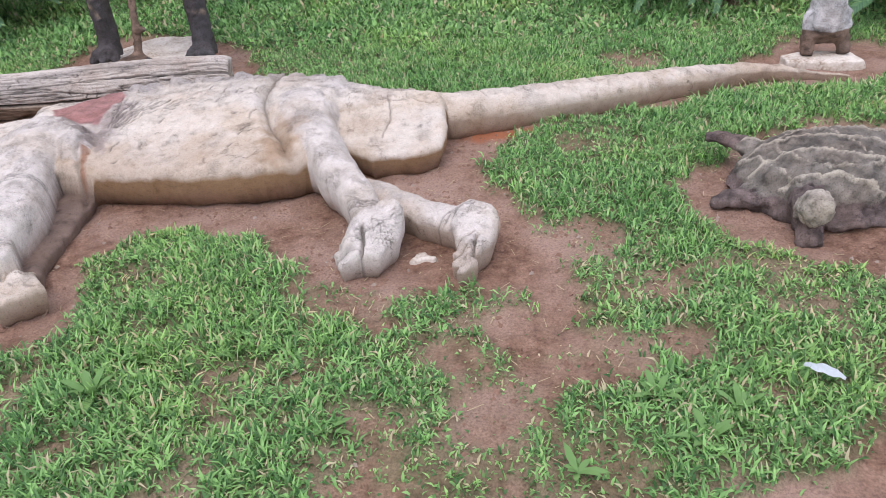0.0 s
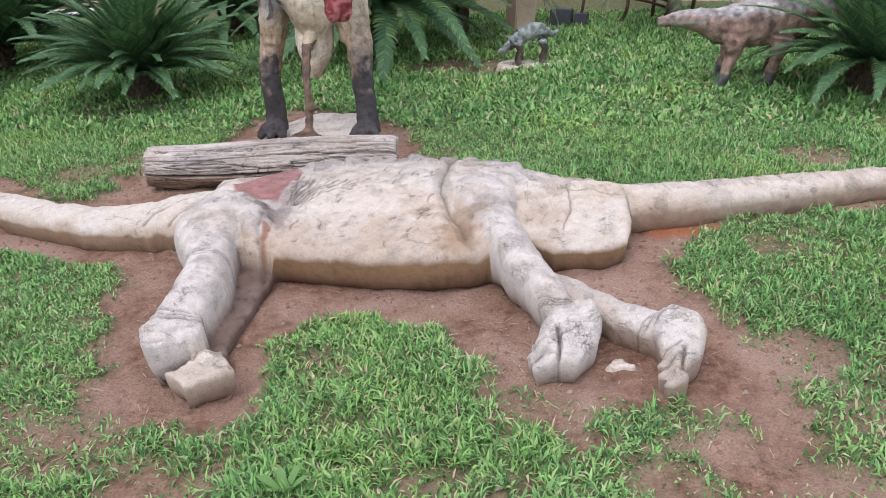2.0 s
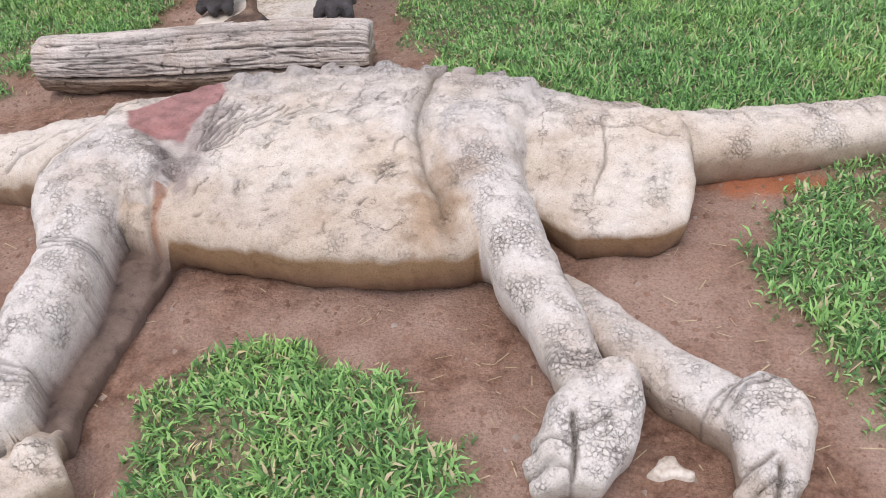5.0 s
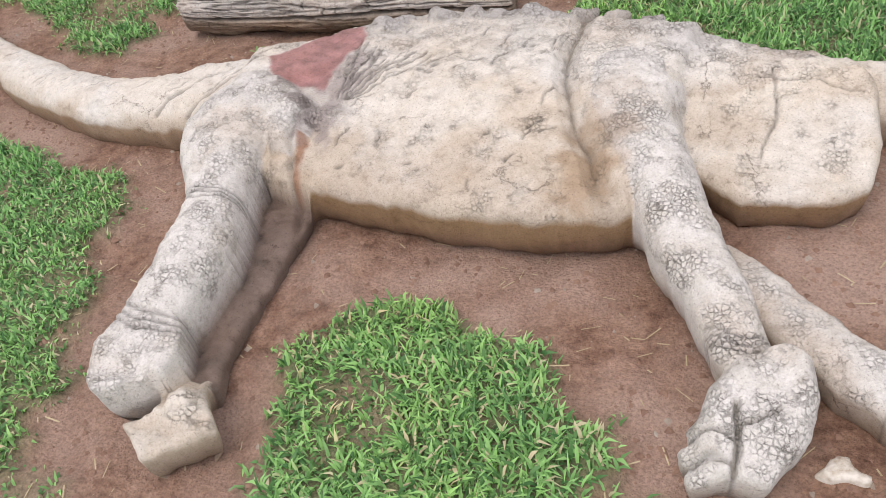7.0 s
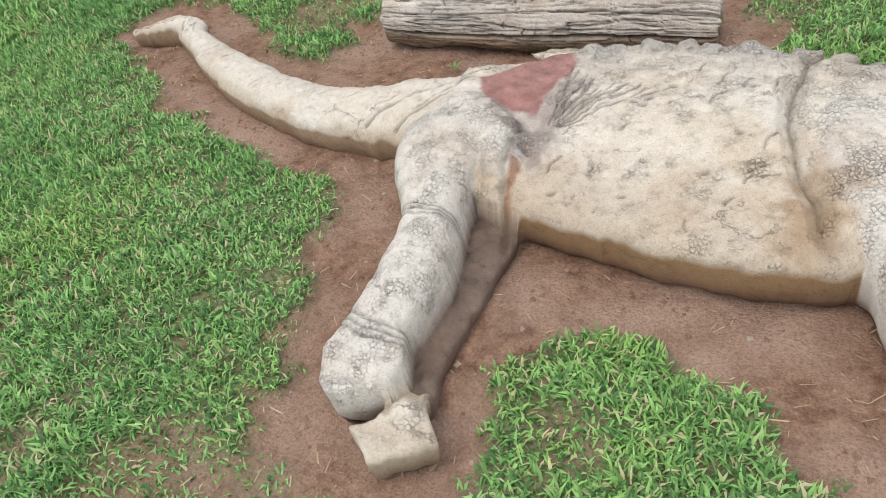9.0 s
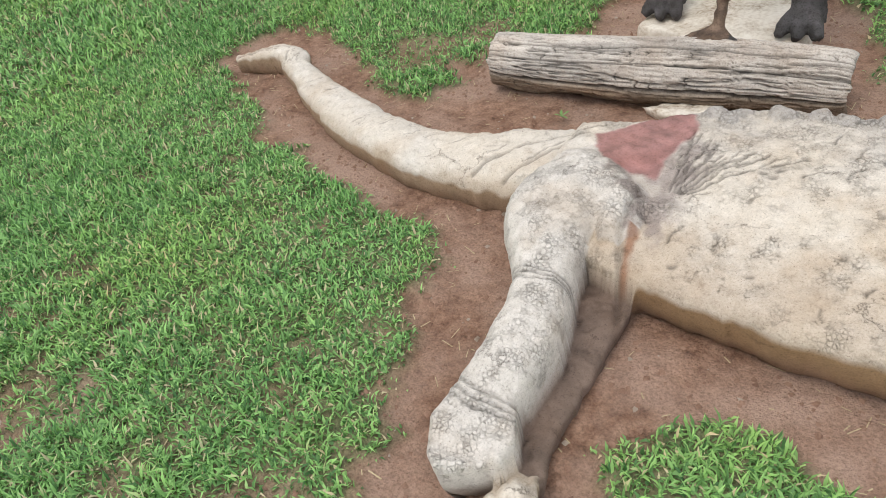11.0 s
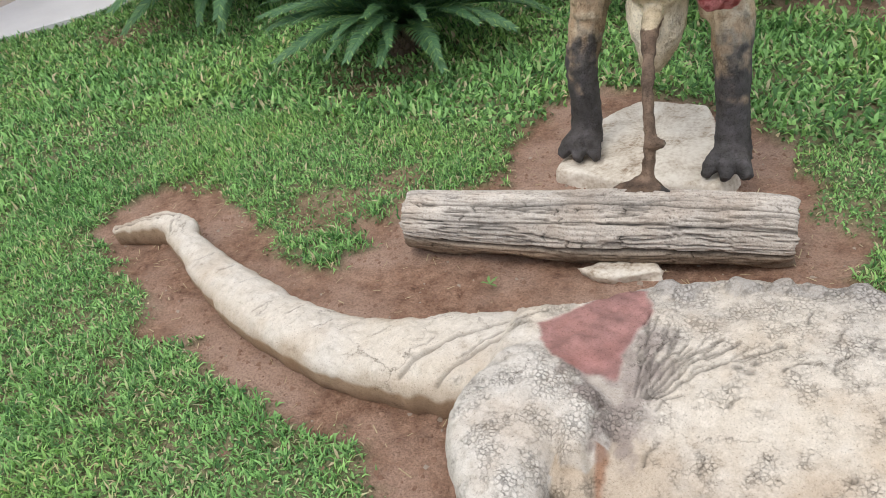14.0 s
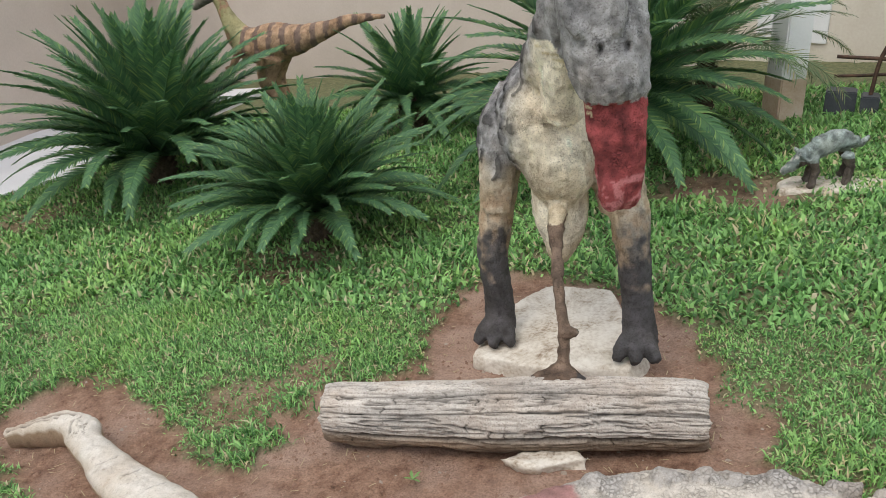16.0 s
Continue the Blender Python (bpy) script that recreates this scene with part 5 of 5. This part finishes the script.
FRONDS = [frond_mesh("frond", 1.0, dr, 125, 0.14, 0.0145, 200 + k, M_FROND, 0.42) for k, dr in enumerate((0.45, 0.7, 0.95))]
PALMS = [frond_mesh("palm_frond", 1.0, dr, 34, 0.24, 0.012, 230 + k, M_PALM, 0.1) for k, dr in enumerate((1.0, 1.5))]


def cycad(place, reach, count, label, seed, trunk_h=0.16, low=-8, high=80, meshes=None, name="cycad", trunk_r=0.11, upright=1.0):
    meshes = meshes or FRONDS
    rng = random.Random(seed)
    top = thing(name, place, label, "palm" if name == "palm" else "cycad", turn=rng.uniform(0, 360))
    bm = bmesh.new()
    tube(bm, smooth_points([(0, 0, -0.06, trunk_r * 1.15), (0, 0, trunk_h * 0.4, trunk_r * 1.1), (0, 0, trunk_h, trunk_r), (0, 0, trunk_h + 0.07, trunk_r * 0.5)]), 14)
    for k in range(46):
        q, zz = k * 2.4, trunk_h * (k / 46) * 1.1
        tube(bm, [(trunk_r * 0.9 * math.cos(q), trunk_r * 0.9 * math.sin(q), zz, 0.022), (trunk_r * 1.3 * math.cos(q), trunk_r * 1.3 * math.sin(q), zz + 0.05, 0.009)], 5)
    part("trunk", bm, M_TRUNK, top)
    for k in range(count):
        w = (k + 0.5) / count
        up = low + (high - low) * w ** (1.25 / upright)
        spin = k * 137.5 + rng.uniform(-14, 14)
        ln = reach * rng.uniform(0.82, 1.08) * (1.0 if up < 60 else 0.9)
        ob = new("frond", meshes[min(len(meshes) - 1, int((1 - w) * len(meshes) + rng.uniform(-0.4, 0.4)) if w < 1 else 0)])
        ob.parent = top
        ob.matrix_basis = (Matrix.Translation((0, 0, trunk_h + 0.02)) @ Matrix.Rotation(radians(spin), 4, 'Z') @ Matrix.Rotation(radians(-up), 4, 'Y')
                           @ Matrix.Rotation(radians(rng.uniform(-18, 18)), 4, 'X') @ Matrix.Diagonal((ln, ln * 0.95, ln, 1)))
    return top


cycad((-3.85, 6.15, 0), 0.92, 150, "bushy dark green cycad growing low on the lawn", 1, trunk_h=0.14, low=14, high=86)
cycad((-5.95, 7.30, 0), 1.42, 130, "large dark green cycad with arching fronds near the pavement", 2, 0.22, low=6, high=84)
cycad((-4.15, 8.75, 0), 0.98, 70, "dark green cycad growing near the beige wall", 3, 0.25)
cycad((-2.20, 7.75, 0), 1.48, 84, "tall dark green cycad behind the meat-eating dinosaur", 4, 0.45, low=-10)
cycad((1.62, 6.05, 0), 0.92, 80, "low bushy dark green cycad beside the brown dinosaur", 5, low=2)
cycad((2.95, 5.55, 0), 1.0, 60, "dark green cycad at the soil's edge", 6)
cycad((3.4, 7.4, 0), 1.1, 56, "dark green cycad on the far lawn", 7)
cycad((-1.55, 8.55, 0), 1.25, 30, "thin pale feathery palm beside the white column", 8, 0.5, 0, 75, PALMS, "palm", 0.06)
cycad((0.55, 8.45, 0), 1.1, 26, "drooping yellow-green feathery palm by the machinery", 9, 0.55, -10, 60, PALMS, "palm", 0.06)

# ---- buildings ----
def upright_box(name, u, v, size, turn, material, label, category, kind="", sink=0.4, bevel=0.0):
    """A box that stands plumb at a place on the slope: size is width, depth, height."""
    bm = bmesh.new()
    box(bm, -size[0] / 2, size[0] / 2, -size[1] / 2, size[1] / 2, -sink, size[2], bevel)
    ob = part(name, bm, material, smooth=False)
    ob.matrix_world = Matrix.Translation(SLOPE @ Vector((u, v, 0))) @ Matrix.Rotation(radians(turn), 4, 'Z')
    return tagged(ob, label, category, kind=kind)


upright_box("wall_west", -9.35, 9.2, (11.0, 0.2, 4.2), 98, M_WALL, "plain beige rendered building wall", "wall", "structure", 1.5)
upright_box("wall_north", -5.6, 11.6, (8.2, 0.2, 4.2), -8, M_WALL, "plain beige rendered building wall", "wall", "structure", 1.5)
upright_box("wall_east", 1.9, 9.9, (8.2, 0.2, 4.2), -22, M_CREAM, "cream rendered building wall behind the column", "wall", "structure", 1.0)

column = thing("column", (-0.95, 8.66, 0), "square white painted porch column with soil-stained foot", "column", turn=32)
bm = bmesh.new()
box(bm, -0.108, 0.108, -0.108, 0.108, 0.30, 3.2, 0.012)
part("shaft", bm, M_WHITE, column, smooth=False)
bm = bmesh.new()
box(bm, -0.115, 0.115, -0.115, 0.115, -0.2, 0.34, 0.012)
part("foot", bm, M_STAIN, column, "soil-stained tan column foot", False)

bm = bmesh.new()
pav = PAVEMENT
lo = [bm.verts.new((a, b, -0.1)) for a, b in pav]
hi = [bm.verts.new((a, b, 0.05)) for a, b in pav]
bm.faces.new(hi)
for k in range(len(pav)):
    bm.faces.new((lo[k], lo[(k + 1) % len(pav)], hi[(k + 1) % len(pav)], hi[k]))
pavement = part("pavement", bm, M_CONCRETE, smooth=False)
pavement.matrix_world = SLOPE
tagged(pavement, "pale concrete pavement along the beige wall", "pavement", kind="structure")

# ---- old farm machine by the column ----
machine = thing("farm_machine", (-0.28, 8.70, 0), "rusty old horse-drawn plough with dark boxes", "machine", turn=-8)
bm = bmesh.new()
box(bm, -0.36, -0.14, -0.1, 0.1, -0.03, 0.17, 0.01)
part("seed_box", bm, M_DARK, machine, "dark steel box", False)
bm = bmesh.new()
box(bm, -0.11, 0.02, -0.1, 0.1, -0.03, 0.14, 0.01)
part("seed_box", bm, M_DARK, machine, "dark steel box", False)
for pts in ([(-0.32, 0, 0.42, 0.014), (0.2, 0, 0.40, 0.016), (0.9, 0, 0.30, 0.016)], [(-0.05, 0, 0.1, 0.016), (-0.02, 0, 0.4, 0.016), (0.06, 0, 0.62, 0.016)],
            [(0.3, 0, 0.38, 0.018), (0.40, 0, 0.30, 0.018), (0.38, 0, 0.12, 0.016), (0.3, 0, 0.0, 0.012)], [(-0.32, 0.05, 0.26, 0.012), (0.5, 0.05, 0.30, 0.014), (1.2, 0, 0.12, 0.014)],
            [(-0.3, 0, 1.05, 0.03), (0.15, 0, 1.07, 0.03)]):
    bm = bmesh.new()
    tube(bm, smooth_points(pts), 8)
    part("beam", bm, M_RUST, machine)

for x0, x1, z0, z1 in ((-3.2, -2.5, 0.0, 1.0), (-2.1, -1.75, 0.95, 1.35), (-1.5, -1.1, 0.55, 1.05), (-1.62, -1.3, 1.3, 1.75), (-0.7, -0.25, 0.8, 1.4), (-2.6, -2.2, 1.5, 2.1)):
    bm = bmesh.new()
    box(bm, x0, x1, -0.125, -0.095, z0, z1, 0.004)
    panel = part("wall_panel", bm, M_WHITE, smooth=False)
    panel.matrix_world = Matrix.Translation(SLOPE @ Vector((1.9, 9.9, 0))) @ Matrix.Rotation(radians(-22), 4, 'Z')
    tagged(panel, "white painted panel on the cream wall", "panel", "wall panels", "structure")

ladder = thing("ladder", (0.10, 9.3, 0), "dark steel ladder leaning against the cream wall", "ladder", turn=-14)
for dx in (-0.1, 0.1):
    bm = bmesh.new()
    tube(bm, [(dx, -0.05, 0.3, 0.022), (dx, 0.25, 2.4, 0.022)], 8)
    part("rail", bm, M_DARK, ladder)
for k in range(13):
    bm = bmesh.new()
    z = 0.4 + 0.155 * k
    box(bm, -0.1, 0.1, -0.05 + (z - 0.3) * 0.143 - 0.03, -0.05 + (z - 0.3) * 0.143 + 0.03, z, z + 0.03, 0.004)
    part("rung", bm, M_DARK, ladder, smooth=False)

hopper = thing("hopper", (0.62, 9.05, 0), "dark grey steel hopper beside the plough", "machine", turn=-14)
bm = bmesh.new()
r = bmesh.ops.create_cone(bm, cap_ends=True, segments=4, radius1=0.22, radius2=0.46, depth=0.5, matrix=Matrix.Translation((0, 0, 0.72)) @ Matrix.Rotation(radians(45), 4, 'Z'))
part("bin", bm, M_DARK, hopper, smooth=False)
for dx in (-0.2, 0.2):
    bm = bmesh.new()
    tube(bm, [(dx, 0, -0.03, 0.02), (dx, 0, 0.6, 0.02)], 8)
    part("leg", bm, M_RUST, hopper)


# ---- small things on the soil and in the grass ----
def debris(name, count, seed, size, material, label, category, straw=False):
    rng = np.random.default_rng(seed)
    u, v = rng.uniform(-4.3, 1.6, count * 3), rng.uniform(1.5, 5.6, count * 3)
    cov = lawn_cover(u, v)
    keep = np.where(rng.random(count * 3) < (1 - cov) + (0.08 if straw else 0.0))[0][:count]
    u, v, cov = u[keep], v[keep], cov[keep]
    n = len(u)
    z = ground_height(u, v, cov)
    t = rng.uniform(0, 2 * np.pi, n)
    if straw:
        ln, w = rng.uniform(0.012, 0.05, n), rng.uniform(0.001, 0.002, n)
        d, p = np.stack([np.cos(t), np.sin(t), rng.uniform(-0.1, 0.25, n)], -1), np.stack([-np.sin(t), np.cos(t), 0 * t], -1)
        c = np.stack([u, v, z + 0.004], -1)
        vs = np.stack([c - p * w[:, None], c + p * w[:, None], c + d * ln[:, None] + p * w[:, None], c + d * ln[:, None] - p * w[:, None]], 1).reshape(-1, 3)
        fs = np.arange(n)[:, None] * 4 + np.array([[0, 1, 2, 3]])
    else:
        sz = size * rng.uniform(0.35, 1.0, n) ** 2
        base = np.array([[1, 0, -0.2], [-0.3, 0.9, -0.2], [-0.7, -0.7, -0.2], [0.1, 0.1, 0.75], [0.5, -0.75, 0.25]])
        vs = base[None] * sz[:, None, None] * rng.uniform(0.7, 1.3, (n, 5, 3))
        vs = np.stack([vs[..., 0] * np.cos(t)[:, None] - vs[..., 1] * np.sin(t)[:, None], vs[..., 0] * np.sin(t)[:, None] + vs[..., 1] * np.cos(t)[:, None], vs[..., 2]], -1)
        vs = (vs + np.stack([u, v, z], -1)[:, None]).reshape(-1, 3)
        fs = (np.arange(n)[:, None, None] * 5 + np.array([[0, 1, 3], [1, 2, 3], [2, 4, 3], [4, 0, 3], [2, 4, 0]])[None]).reshape(-1, 3)
    ob = part(name, grid_mesh(name, vs, fs, material), material, smooth=False)
    ob.matrix_world = SLOPE
    return tagged(ob, label, category, kind="stuff")


M_CLOD = mottled("soil_clod", [(0.3, (0.13, 0.07, 0.046)), (0.5, (0.24, 0.14, 0.095)), (0.7, (0.34, 0.215, 0.15))], 25, 160)
M_STRAW = mottled("dry_straw", [(0.3, (0.32, 0.24, 0.13)), (0.7, (0.58, 0.48, 0.30))], 25, 160)
debris("soil_clods", 7500, 51, 0.015, M_CLOD, "small reddish clods strewn over bare soil", "soil")
debris("pebbles", 420, 52, 0.015, M_STONE, "pale pebbles strewn over bare soil", "pebbles")
debris("straw", 1100, 53, 0, M_STRAW, "dry straw-coloured grass clippings on soil", "straw", True)


def weed(u, v, size, seed):
    rng = random.Random(seed)
    plant = thing("weed", (u, v, -0.005), "broad-leaved light green weed growing in the lawn", "weed", "weeds in the lawn", sloped=True)
    for k in range(9):
        bm = bmesh.new()
        t, up = k * 2.4 + rng.uniform(-0.4, 0.4), rng.uniform(0.35, 1.1)
        ln, w = size * rng.uniform(0.6, 1.1), size * 0.075
        d, side = Vector((math.cos(t) * math.cos(up), math.sin(t) * math.cos(up), math.sin(up))), Vector((-math.sin(t), math.cos(t), 0))
        rows = []
        for s in (0.0, 0.35, 0.7, 1.0):
            c = d * ln * s - Vector((0, 0, 1)) * ln * 0.35 * s * s
            ww = w * (0.5 + 1.4 * s * (1 - s) * 2) * (0.05 if s == 1.0 else 1)
            rows.append((bm.verts.new(c - side * ww), bm.verts.new(c + Vector((0, 0, -0.15 * w))), bm.verts.new(c + side * ww)))
        for a, b in zip(rows, rows[1:]):
            bm.faces.new((a[0], a[1], b[1], b[0]))
            bm.faces.new((a[1], a[2], b[2], b[1]))
        part("leaf", bm, M_WEED, plant)


M_WEED = blade_material("weed_leaf", (0.16, 0.30, 0.09), (0.26, 0.44, 0.14), (0.30, 0.46, 0.17))
for k, (a, b, c) in enumerate(((-1.17, 1.80, 0.15), (-1.10, 1.95, 0.11), (0.55, 1.55, 0.13), (0.45, 1.72, 0.12), (-0.45, 1.62, 0.1), (0.66, 1.66, 0.11), (-2.36, 3.99, 0.05), (0.2, 1.45, 0.1))):
    weed(a, b, c, k)

bm = bmesh.new()
rows = []
for k in range(9):
    s = k / 8
    w = 0.022 * math.sin(math.pi * min(max(s, 0.06), 0.94)) ** 0.8
    rows.append([bm.verts.new((-0.055 + 0.11 * s, w * j, 0.008 * (1 - j * j) + 0.010 * math.sin(s * 3) + 0.003 * math.sin(s * 17 + j))) for j in (-1, -0.5, 0, 0.5, 1)])
for a, b in zip(rows, rows[1:]):
    for j in range(4):
        bm.faces.new((a[j], a[j + 1], b[j + 1], b[j]))
bmesh.ops.solidify(bm, geom=bm.faces[:], thickness=0.0015)
litter = part("litter", bm, M_LITTER)
litter.matrix_world = SLOPE @ Matrix.Translation((0.915, 1.755, 0.035)) @ Matrix.Rotation(radians(-38), 4, 'Z')
tagged(litter, "crumpled white plastic scrap lying on the grass", "litter")
